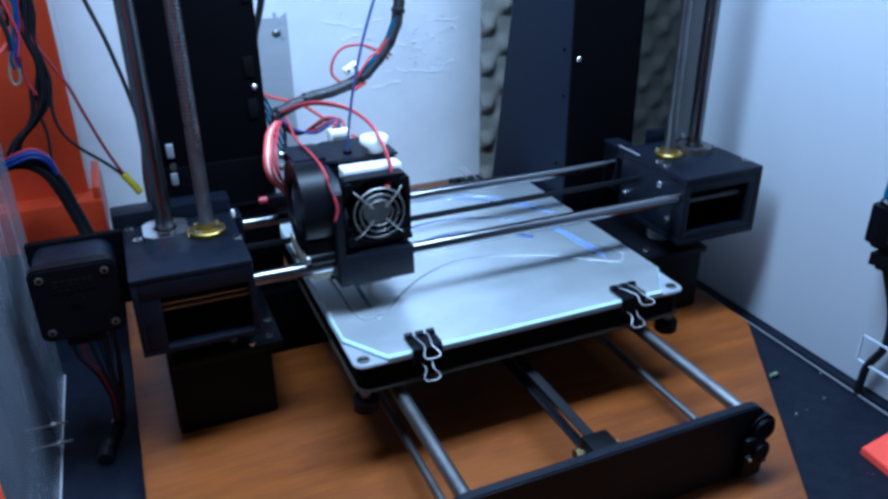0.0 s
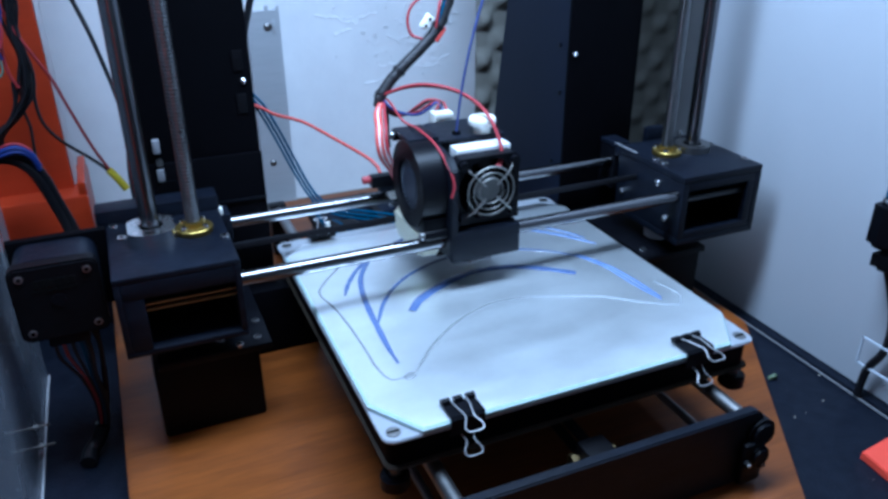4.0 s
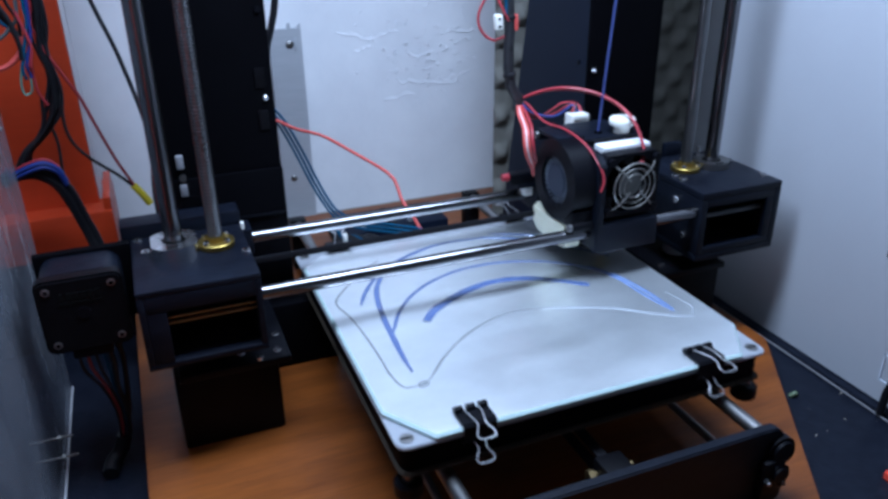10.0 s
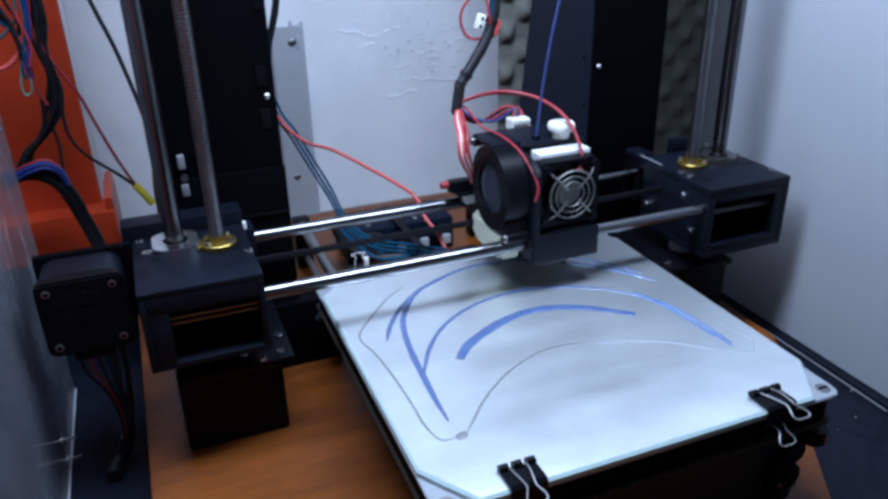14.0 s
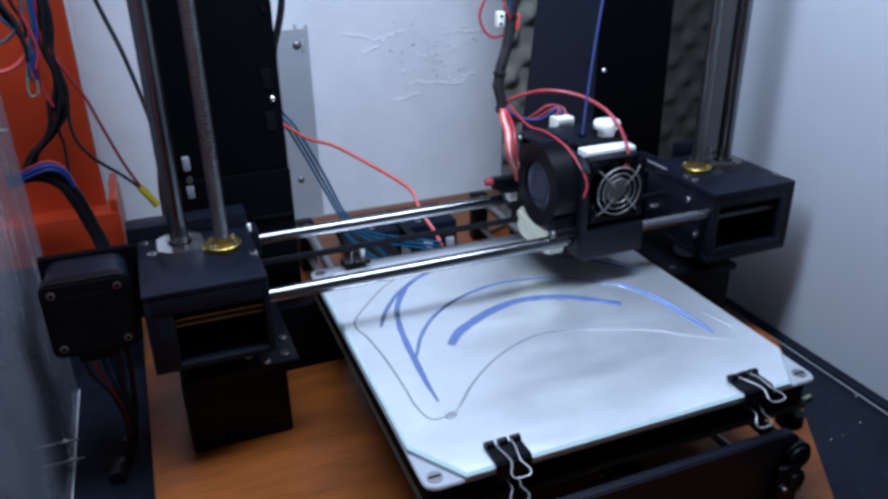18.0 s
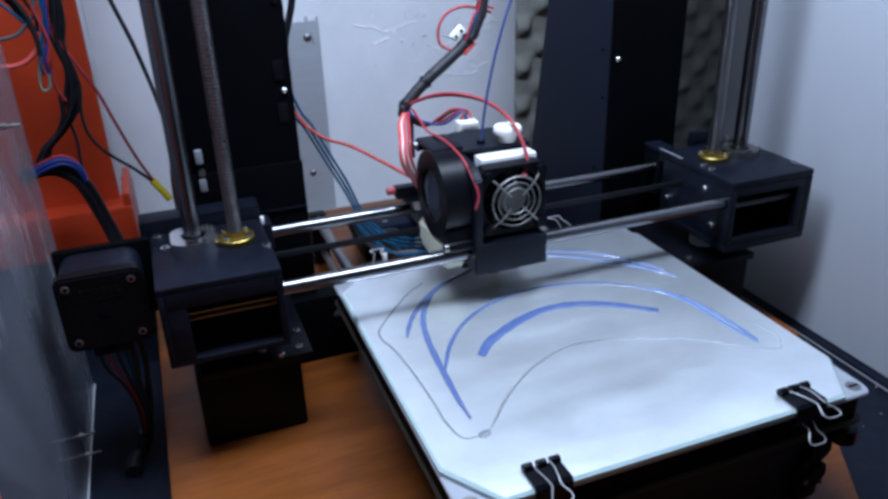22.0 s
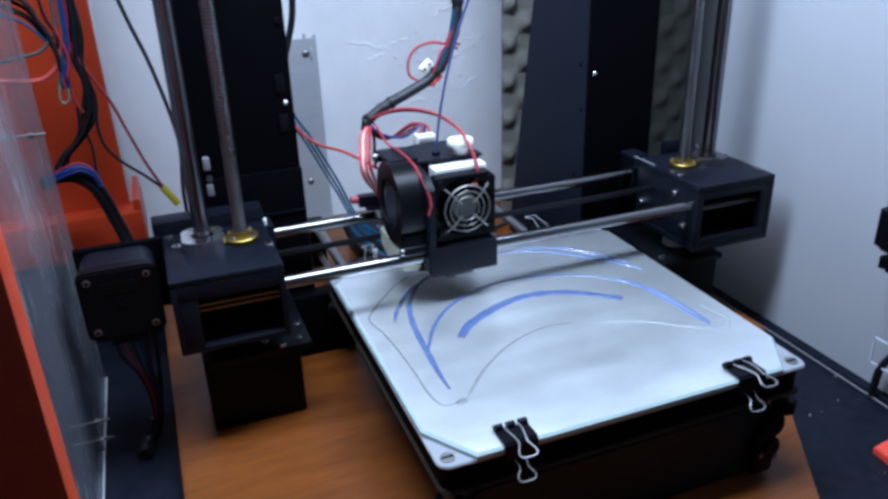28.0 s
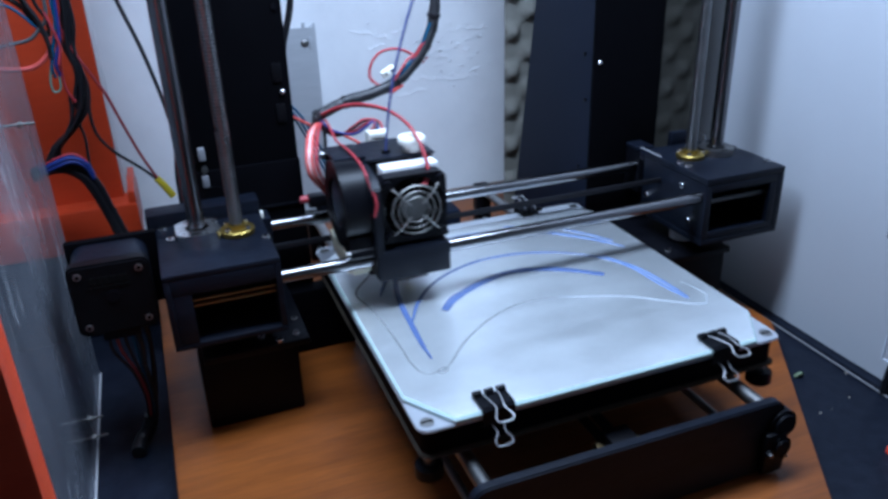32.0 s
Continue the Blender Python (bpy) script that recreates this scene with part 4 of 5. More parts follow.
    ribbon("highlit_streak", [(0.0690, 0.1170), (0.0790, 0.0940), (0.0830, 0.0700), (0.0842, 0.0470)], 0.0026, HIGHLIT)
    ribbon("glue_line", [(-0.081, 0.0329), (-0.0895, 0.0345), (-0.0925, 0.0479), (-0.0925, 0.0619), (-0.093, 0.0819), (-0.0943, 0.1019), (-0.0962, 0.1169), (-0.0988, 0.1279), (-0.0978, 0.1369), (-0.091, 0.1469), (-0.080, 0.1599), (-0.070, 0.1709), (-0.057, 0.1809)], 0.0011, SCRATCH, 0.0002)
    ribbon("glue_line", [(-0.078, 0.0329), (-0.069, 0.0429), (-0.062, 0.0509), (-0.051, 0.0609), (-0.037, 0.0709), (-0.019, 0.0794), (-0.004, 0.0819), (0.015, 0.0789)], 0.0012, SCRATCH, 0.0002)
    ribbon("glue_line", [(0.012, 0.0796), (0.034, 0.0712), (0.053, 0.0622), (0.070, 0.0482), (0.087, 0.0369), (0.093, 0.0409), (0.0965, 0.0479), (0.093, 0.066)], 0.0010, FAINT, 0.0002)
    ribbon("glue_blob", [(-0.0825, 0.0325), (-0.0795, 0.0332), (-0.0770, 0.0350)], 0.0042, SCRATCH, 0.0003)
    return b


def binder_clip(front, slew=0.0):
    """A small black binder clip with two wire levers, gripping a plate edge at y = 0 that runs back along +y (or the other way round)."""
    c = thing("binder_clip", "small black binder clip gripping the glass edge", "binder clip", "clips on the bed")
    w = 0.0086
    top, low = ZP + 0.0034, ZP - 0.0036
    bm = B()
    # spring body: a wedge section, open toward the bed
    sec = [(0.0068, top + 0.0002), (0.0062, top + 0.0012), (-0.0046, top + 0.0016), (-0.0062, top + 0.0002), (-0.0062, low - 0.0014), (-0.0046, low - 0.0024), (0.0010, low - 0.0010), (0.0062, low - 0.0002)]
    ins = [(0.0068, top + 0.0001), (0.0060, top + 0.0007), (-0.0044, top + 0.0009), (-0.0056, top - 0.0002), (-0.0056, low - 0.0011), (-0.0044, low - 0.0018), (0.0012, low - 0.0005), (0.0062, low - 0.0001)]
    va = [[bm.verts.new((x, y, z)) for y, z in sec] for x in (-w, w)]
    vb = [[bm.verts.new((x, y, z)) for y, z in ins] for x in (-w, w)]
    for k in range(7):
        bm.faces.new((va[0][k], va[0][k + 1], va[1][k + 1], va[1][k]))
        bm.faces.new((vb[0][k + 1], vb[0][k], vb[1][k], vb[1][k + 1]))
        for i in (0, 1):
            bm.faces.new((va[i][k], va[i][k + 1], vb[i][k + 1], vb[i][k]))
    for k in (0, 7):
        bm.faces.new((va[0][k], va[1][k], vb[1][k], vb[0][k]))
    bmesh.ops.recalc_face_normals(bm, faces=bm.faces)
    part("spring_body", bm, GLOSS, c)
    for x0 in (-0.0064, 0.0, 0.0064):
        cylpart("curl", (x0 - 0.0021, 0.0064, top + 0.0018), (x0 + 0.0021, 0.0064, top + 0.0018), 0.0019, GLOSS, c, 14)
        cylpart("curl", (x0 - 0.0027, 0.0050, low - 0.0014), (x0 + 0.0027, 0.0050, low - 0.0014), 0.0012, GLOSS, c, 12)
    levers = [((0.0064, top + 0.0018), (-0.0145, top - 0.0012), slew) if front else ((0.0064, top + 0.0018), (0.0010, top + 0.0125), slew), ((0.0010, low - 0.0018), (-0.0135, low - 0.0090), 0.0)]
    for a, b, lean in levers:
        at = lambda x, f: (x + lean * f, a[0] + (b[0] - a[0]) * f, a[1] + (b[1] - a[1]) * f + 0.0022 * math.sin(math.pi * min(f, 1)))
        half = [(0.0040, 0.0), (0.0036, 0.25), (0.0024, 0.55), (0.0022, 0.68), (0.0040, 0.84), (0.0044, 0.93), (0.0028, 1.0)]
        pts = [at(-x, f) for x, f in half] + [at(x, f) for x, f in half[::-1]]
        part("wire_lever", tube(B(), pts, 0.00036, 6, 5), LEVER, c, "bright wire lever")
    return c


# ---- moving extruder ----


def extruder():
    e = thing("extruder", "black extruder carriage with two fans, white knob and red wires", "extruder", at=(-0.0672, 0, 0))
    part("rod_housing", box(B(), (-0.0312, -0.010, 0.0895), (0.0132, 0.0125, 0.1080), 0.0008), PRINT, e)
    part("rear_housing", box(B(), (-0.034, 0.064, 0.0905), (0.014, 0.0885, 0.1105), 0.001), PRINT, e)
    part("carriage_plate", box(B(), (-0.0335, -0.004, 0.1097), (0.0148, 0.0885, 0.113), 0.0006), PRINT, e)
    # stepper
    part("feed_motor", box(B(), (-0.028, 0.016, 0.113), (0.0143, 0.0540, 0.1545), 0.003), MOTOR, e)
    bm = B()
    prism(bm, [(-0.033, 0.0158), (-0.036, 0.040), (-0.028, 0.050), (-0.020, 0.0535), (0.006, 0.0535), (0.0148, 0.045), (0.0148, 0.0158)], 0.1545, 0.1562, 0.0006)
    part("motor_cap", bm, PRINT, e)
    # cooling block behind the fan: fins
    part("cold_block", box(B(), (-0.0215, 0.0042, 0.1455), (0.0125, 0.0157, 0.1533), 0.0008), SILVER, e, "bright aluminium cooling block")
    for k in range(7):
        x = -0.0205 + 0.0055 * k
        boxpart("fin", (x, 0.0045, 0.1135), (x + 0.0022, 0.0158, 0.1462), ALU, e, 0.0003)
    part("block_hump", cyl(B(), (-0.0055, 0.002, 0.1345), (-0.0055, 0.0042, 0.1345), 0.0168, 28, bevel=0.0008), GLOSS, e)
    # front fan: a square frame with a round opening
    cx, cz, y0, y1 = -0.0065, 0.1312, -0.0055, 0.0040
    bm = B()
    n = 48
    sq, ci = [], []
    for k in range(n):
        a = 2 * math.pi * (k + 0.5) / n
        c, s = math.cos(a), math.sin(a)
        q = 0.02 / max(abs(c), abs(s))
        q = min(q, 0.0262)
        sq.append((cx + q * c, cz + q * s))
        ci.append((cx + 0.0186 * c, cz + 0.0186 * s))
    v = [[bm.verts.new((x, y, z)) for x, z in ring] for y in (y0, y1) for ring in (sq, ci)]
    for k in range(n):
        j = (k + 1) % n
        bm.faces.new((v[0][k], v[0][j], v[1][j], v[1][k]))
        bm.faces.new((v[2][j], v[2][k], v[3][k], v[3][j]))
        bm.faces.new((v[0][j], v[0][k], v[2][k], v[2][j]))
        bm.faces.new((v[1][k], v[1][j], v[3][j], v[3][k]))
    bmesh.ops.recalc_face_normals(bm, faces=bm.faces)
    fan = part("front_fan", bm, GLOSS, e)
    cylpart("fan_hub", (cx, y0 + 0.001, cz), (cx, y1, cz), 0.0095, GLOSS, fan, 28)
    cylpart("hub_label", (cx, y0 + 0.0006, cz), (cx, y0 + 0.0012, cz), 0.0082, HUBCAP, fan, 24)
    for k in range(7):
        a0 = 2 * math.pi * k / 7
        bm = B()
        vs = []
        for r in (0.009, 0.0178):
            for da, y in ((-0.28, y0 + 0.0015), (0.28, y1 - 0.001)):
                vs.append(bm.verts.new((cx + r * math.cos(a0 + da), y, cz + r * math.sin(a0 + da))))
        bm.faces.new((vs[0], vs[1], vs[3], vs[2]))
        bmesh.ops.solidify(bm, geom=bm.faces[:], thickness=0.0006)
        part("blade", bm, GLOSS, fan)
    # wire guard
    guard = part("fan_guard", tube(B(), [(cx + 0.0146 * math.cos(2 * math.pi * k / 40), y0 - 0.0040, cz + 0.0146 * math.sin(2 * math.pi * k / 40)) for k in range(41)], 0.00065, 6, straight=True), GUARD, e, "bright steel wire fan guard")
    for r in (0.0111, 0.0076):
        part("guard_ring", tube(B(), [(cx + r * math.cos(2 * math.pi * k / 32), y0 - 0.0040, cz + r * math.sin(2 * math.pi * k / 32)) for k in range(33)], 0.00055, 6, straight=True), GUARD, guard)
    for k in range(4):
        a = radians(45 + 90 * k)
        c, s = math.cos(a), math.sin(a)
        part("guard_spoke", tube(B(), [(cx + 0.005 * c, y0 - 0.0048, cz + 0.005 * s), (cx + 0.0146 * c, y0 - 0.0048, cz + 0.0146 * s), (cx + 0.0225 * c, y0 - 0.0012, cz + 0.0225 * s)], 0.0006, 6), GUARD, guard)
        cylpart("guard_screw", (cx + 0.0228 * c, y0 - 0.0032, cz + 0.0228 * s), (cx + 0.0228 * c, y0, cz + 0.0228 * s), 0.0027, GLOSS, guard, 12)
    # radial blower on the side, its round inlet facing away from the fan
    bx0, bx1, by, bz = -0.0475, -0.0325, 0.0195, 0.1315
    bm = B()
    ring = []
    for k in range(44):
        a = 2 * math.pi * k / 44
        r = 0.0245 + 0.0022 * (1 + math.cos(a - 2.6)) / 2
        ring.append((by + r * math.cos(a), bz + r * math.sin(a)))
    hole = [(by - 0.001 + 0.0158 * math.cos(2 * math.pi * k / 44), bz + 0.0158 * math.sin(2 * math.pi * k / 44)) for k in range(44)]
    va = [bm.verts.new((bx0, y, z)) for y, z in ring]
    vh = [bm.verts.new((bx0, y, z)) for y, z in hole]
    vi = [bm.verts.new((bx0 + 0.006, y, z)) for y, z in hole]
    vr = [bm.verts.new((bx1, y, z)) for y, z in ring]
    for k in range(44):
        j = (k + 1) % 44
        bm.faces.new((va[k], va[j], vh[j], vh[k]))
        bm.faces.new((vh[k], vh[j], vi[j], vi[k]))
        bm.faces.new((va[j], va[k], vr[k], vr[j]))
    bm.faces.new(vr), bm.faces.new(vi)
    bmesh.ops.recalc_face_normals(bm, faces=bm.faces)
    bl = part("blower", bm, GLOSS, e, "black radial blower fan")
    part("blower_hub", cyl(B(), (bx0 + 0.0012, by - 0.001, bz), (bx0 + 0.006, by - 0.001, bz), 0.0112, 30, bevel=0.001), HUB, bl)
    for k in range(30):
        a = 2 * math.pi * k / 30
        c, s = math.cos(a), math.sin(a)
        part("blower_vane", tube(B(), [(bx0 + 0.0022, by - 0.001 + 0.0112 * c, bz + 0.0112 * s), (bx0 + 0.0022, by - 0.001 + 0.0150 * math.cos(a + 0.22), bz + 0.0150 * math.sin(a + 0.22))], 0.0007, 4, straight=True), VANE, bl)
    part("blower_outlet", box(B(), (bx0 + 0.0008, -0.0048, 0.1065), (bx1, 0.0150, 0.118), 0.0008), GLOSS, bl)
    for y, z in ((0.0435, 0.1545), (-0.0035, 0.1075)):
        cylpart("blower_ear", (bx0 + 0.001, y, z), (bx1, y, z), 0.0036, GLOSS, bl, 16)
        cylpart("ear_screw", (bx0 - 0.0012, y, z), (bx0 + 0.002, y, z), 0.0024, STEEL, bl, 12)
    # side bracket between blower and fan
    bm = B()
    pr = [(-0.010, 0.0905), (0.06, 0.0905), (0.06, 0.150), (0.03, 0.156), (-0.003, 0.153), (-0.010, 0.147)]
    a = [bm.verts.new((-0.0322, y, z)) for y, z in pr]
    b = [bm.verts.new((-0.0272, y, z)) for y, z in pr]
    bm.faces.new(a), bm.faces.new(b[::-1])
    for k in range(6):
        bm.faces.new((a[k], b[k], b[(k + 1) % 6], a[(k + 1) % 6]))
    bmesh.ops.recalc_face_normals(bm, faces=bm.faces)
    bmesh.ops.bevel(bm, geom=bm.edges[:], offset=0.0008, segments=2, affect="EDGES")
    part("side_bracket", bm, PRINT, e)
    part("bracket_top", box(B(), (-0.046, 0.018, 0.1555), (-0.0272, 0.046, 0.1585), 0.001), PRINT, e)
    # natural plastic duct below the blower
    bm = B()
    lowr = [(-0.0440, 0.010, 0.0865), (-0.030, 0.010, 0.0865), (-0.030, 0.042, 0.0865), (-0.0440, 0.042, 0.0865)]
    midr = [(-0.0466, 0.004, 0.0925), (-0.0325, 0.004, 0.0925), (-0.0325, 0.047, 0.0925), (-0.0466, 0.047, 0.0925)]
    topr = [(-0.0470, 0.001, 0.1075), (-0.0325, 0.001, 0.1075), (-0.0325, 0.047, 0.1075), (-0.0470, 0.047, 0.1075)]
    rr = [[bm.verts.new(q) for q in r] for r in (lowr, midr, topr)]
    bm.faces.new(rr[0][::-1]), bm.faces.new(rr[2])
    for p, q in zip(rr, rr[1:]):
        for k in range(4):
            bm.faces.new((p[k], p[(k + 1) % 4], q[(k + 1) % 4], q[k]))
    bmesh.ops.recalc_face_normals(bm, faces=bm.faces)
    bmesh.ops.bevel(bm, geom=bm.edges[:], offset=0.0022, segments=3, affect="EDGES")
    part("air_duct", bm, NATURAL, e, "yellowish translucent printed air duct")
    part("duct_shade", box(B(), (-0.0318, 0.012, 0.0840), (0.013, 0.040, 0.0905), 0.001), GLOSS, e)
    boxpart("heater_block", (-0.014, 0.012, 0.0765), (0.006, 0.030, 0.0865), STEEL, e, 0.0005)
    part("nozzle", cyl(B(), (-0.005, 0.021, 0.0712), (-0.005, 0.021, 0.0767), 0.0006, 12, 0.0036), BRASS, e)
    # filament inlet, knob, plug
    part("knob", turned(B(), [(0.0052, 0), (0.0054, 0.0040), (0.0060, 0.0052), (0.0078, 0.0058), (0.0084, 0.0072), (0.0083, 0.0092), (0.0075, 0.0104), (0.0050, 0.0110)], (0.0025, 0.0225, 0.1552), 24), WHITE, e, "white nylon thumb knob")
    part("plug_white", box(box(B(), (-0.0145, 0.0545, 0.1480), (-0.0015, 0.0650, 0.1605), 0.001), (-0.0135, 0.0540, 0.1572), (-0.0025, 0.0545, 0.1600), 0.0002), WHITE, e, "white wire connector")
    cylpart("inlet", (-0.0127, 0.026, 0.1560), (-0.0127, 0.026, 0.1575), 0.0026, BLACK, e, 14)
    # limit switch at the rear
    part("switch_body", box(B(), (-0.055, 0.062, 0.1145), (-0.034, 0.070, 0.1220), 0.0008), GLOSS, e)
    part("switch_cap", cyl(B(), (-0.0600, 0.067, 0.1192), (-0.0530, 0.067, 0.1192), 0.0026, 12, bevel=0.0006), RED, e, "red switch cap")
    part("switch_mount", box(B(), (-0.05, 0.062, 0.1110), (-0.030, 0.088, 0.1145), 0.0008), PRINT, e)
    boxpart("white_spacer", (-0.0405, 0.070, 0.1015), (-0.034, 0.080, 0.1095), WHITE, e, 0.001)
    # wires, tied together behind the motor
    nd = Vector((-0.0397, 0.085, 0.1675))
    part("wire_red", tube(B(), [nd, (-0.0287, 0.072, 0.175), (-0.0187, 0.058, 0.179), (-0.0067, 0.043, 0.178), (0.0003, 0.026, 0.1735), (0.0030, 0.013, 0.167), (0.0045, 0.004, 0.157), (0.0040, -0.001, 0.149), (-0.0010, -0.0050, 0.1440)], 0.0010), RED, e)
    part("wire_red", tube(B(), [nd, (-0.0270, 0.073, 0.1742), (-0.0165, 0.058, 0.1775), (-0.0050, 0.043, 0.1765), (0.0015, 0.026, 0.172), (0.0042, 0.013, 0.165), (0.0055, 0.004, 0.155), (0.0045, -0.001, 0.148), (0.0010, -0.0050, 0.1435)], 0.0008), RED, e)
    part("wire_red", tube(B(), [nd, (-0.0355, 0.080, 0.1650), (-0.0355, 0.055, 0.1588), (-0.0352, 0.030, 0.1604), (-0.0325, 0.010, 0.1562), (-0.0318, -0.007, 0.1475), (-0.0306, -0.0115, 0.1390), (-0.0325, -0.0120, 0.1320)], 0.00075), RED, e)
    for k, (off, mat) in enumerate(((0.0, MAROON), (0.0016, BLACKWIRE), (-0.0014, BLUEWIRE), (0.0024, RED))):
        part("motor_wire", tube(B(), [nd, (-0.0347, 0.080 + off, 0.1592 - off), (-0.0277, 0.074 + off, 0.1570 - 0.6 * off), (-0.0197, 0.070 + off, 0.1590 + off), (-0.0127, 0.068 + off, 0.1632 + off), (-0.0070 + off, 0.066, 0.1645), (-0.0110 + 0.0026 * k, 0.0620, 0.1600)], 0.0009), mat, e)
    for off, mat in ((-0.0012, CORAL), (0.0018, CORAL), (0.0046, RED), (0.0003, WHITEWIRE)):
        thick = 0.0006 if mat is WHITEWIRE else 0.0010
        part("heater_wire", tube(B(), [nd + Vector((off * 0.5, 0, -0.004)), (-0.0490 + off, 0.064, 0.1630), (-0.0545 + off, 0.046, 0.1590), (-0.0565 + off, 0.040, 0.1510), (-0.0545 + off, 0.040, 0.1420), (-0.0475 + off * 0.6, 0.046, 0.1310), (-0.0440, 0.052, 0.124)], thick), mat, e)
    part("sensor_wire", tube(B(), [nd, (-0.0372, 0.080, 0.1575), (-0.0385, 0.076, 0.148), (-0.0400, 0.070, 0.138)], 0.0011), BLACKWIRE, e)
    part("wire_tie", cyl(B(), nd + Vector((-0.0016, 0, -0.0075)), nd + Vector((0.0008, 0, 0.004)), 0.0035, 14, bevel=0.0012), SLEEVE, e)
    return e


FIL_STEP, FIL_COUNT = 0.010, 11


def filament():
    f = thing("filament_strand", "blue plastic filament running up from the extruder", "filament")
    return [cylpart("strand", (0, 0, -0.0003), (0, 0, (FIL_STEP if k < FIL_COUNT - 1 else 0.42) + 0.0003), 0.00078, FILAMENT, f, 10) for k in range(FIL_COUNT)]


def filament_rows(k):
    """The strand rises steeply from the inlet and bends over to the right, more so with the carriage far left."""
    rows = []
    for t, x in CARRIAGE_X:
        bend = min(1.0, max(0.0, 1 - (x + 0.005) / 0.102))
        px, pz = x - 0.0127, 0.156
        for j in range(k + 1):
            slope = 0.062 + 0.028 * bend + 2 * 1.8 * bend * (j + 0.5) * FIL_STEP
            a = math.atan(slope)
            if j < k:
                px, pz = px + FIL_STEP * math.sin(a), pz + FIL_STEP * math.cos(a)
        rows.append((t, pose(px, 0.026, pz, 0, math.degrees(a), 0)))
    return rows


# the wire loom, a chain of short stiff sleeves
SEG = 0.0125
NSEG = 16
LOOM_Y = 0.085
LOOM = {
    -0.0575: [(-0.0397, 0.1675), (-0.0205, 0.175), (0.0015, 0.179), (0.0195, 0.187), (0.0335, 0.202), (0.0405, 0.215), (0.0435, 0.231), (0.046, 0.27), (0.048, 0.34), (0.048, 0.5)],
    -0.0203: [(-0.0397, 0.1675), (-0.0277, 0.176), (-0.0087, 0.185), (0.0083, 0.194), (0.0163, 0.206), (0.0213, 0.219), (0.0243, 0.228), (0.027, 0.27), (0.028, 0.34), (0.028, 0.5)],
    -0.0050: [(-0.0397, 0.1675), (-0.0270, 0.180), (-0.0150, 0.189), (-0.0030, 0.198), (0.0065, 0.206), (0.0125, 0.218), (0.0155, 0.230), (0.018, 0.27), (0.019, 0.34), (0.019, 0.5)],
    0.0507: [(-0.0400, 0.1675), (-0.0407, 0.177), (-0.0357, 0.186), (-0.0287, 0.197), (-0.0217, 0.209), (-0.0177, 0.223), (-0.0167, 0.232), (-0.016, 0.27), (-0.016, 0.34), (-0.016, 0.5)],
    0.0971: [(-0.0397, 0.1665), (-0.0451, 0.174), (-0.0491, 0.186), (-0.0511, 0.197), (-0.0511, 0.208), (-0.0521, 0.223), (-0.0531, 0.233), (-0.055, 0.27), (-0.057, 0.34), (-0.057, 0.5)],
}


def loom_line(c):
    """Joints of the loom, in world coordinates, with the carriage at c."""
    keys = sorted(LOOM)
    c2 = min(max(c, keys[0]), keys[-1])
    hi = next(i for i, k in enumerate(keys) if k >= c2)
    a, b = keys[max(hi - 1, 0)], keys[hi]
    f = 0 if a == b else (c2 - a) / (b - a)
    pts = [(c + p[0] + (q[0] - p[0]) * f, LOOM_Y, p[1] + (q[1] - p[1]) * f) for p, q in zip(LOOM[a], LOOM[b])]
    line = smooth_line(pts, 10)
    return even_steps(line, SEG, NSEG)


def loom():
    t = thing("wire_loom", "black sleeved wire loom with red and blue leads", "cable")
    segs = []
    for k in range(NSEG):
        bm = B()
        tube(bm, [(0, 0, -0.0022), (0, 0, SEG + 0.0022)], 0.0036 if k < 9 else 0.0033, 12, straight=True)
        o = part("loom_sleeve", bm, SLEEVE, t)
        if k in (5, 6, 7):
            part("lead", tube(B(), [(-0.0030, -0.0021, -0.002), (-0.0030, -0.0022, SEG + 0.002)], 0.0010, 6, straight=True), TEAL if k % 2 else RED, o)
        if k in (1, 4, 8):
            part("tie", turned(B(), [(0.0038, 0), (0.0044, 0.0004), (0.0044, 0.0026), (0.0038, 0.003)], (0, 0, SEG / 2), 14), BLACKWIRE, o)
        if k == 4:
            ring = [(-0.003, 0, -0.004), (-0.011, 0.003, -0.006), (-0.018, 0.004, 0.0), (-0.0205, 0.004, 0.009), (-0.0165, 0.003, 0.019), (-0.008, 0.002, 0.026), (0.0, 0, 0.030)]
            part("loop_wire", tube(B(), ring, 0.0009), RED, o)
            ring = [(-0.002, -0.003, 0.006), (-0.006, -0.003, 0.014), (-0.0085, -0.001, 0.022), (-0.006, 0, 0.029), (-0.001, 0, 0.033)]
            part("loop_wire", tube(B(), ring, 0.0008), RED, o)
            plug = part("loop_plug", box(B(), (-0.0108, -0.003, 0.001), (-0.0060, 0.002, 0.0105), 0.0008), WHITE, o)
            for z in (0.0032, 0.0080):
                cylpart("plug_hole", (-0.0084, -0.0034, z), (-0.0084, -0.0028, z), 0.0010, BLACK, plug, 8)
            part("red_tape", box(B(), (0.0022, -0.0034, -0.001), (0.0050, 0.0014, 0.0095), 0.0010), CORAL, o)
        segs.append(o)
    return segs


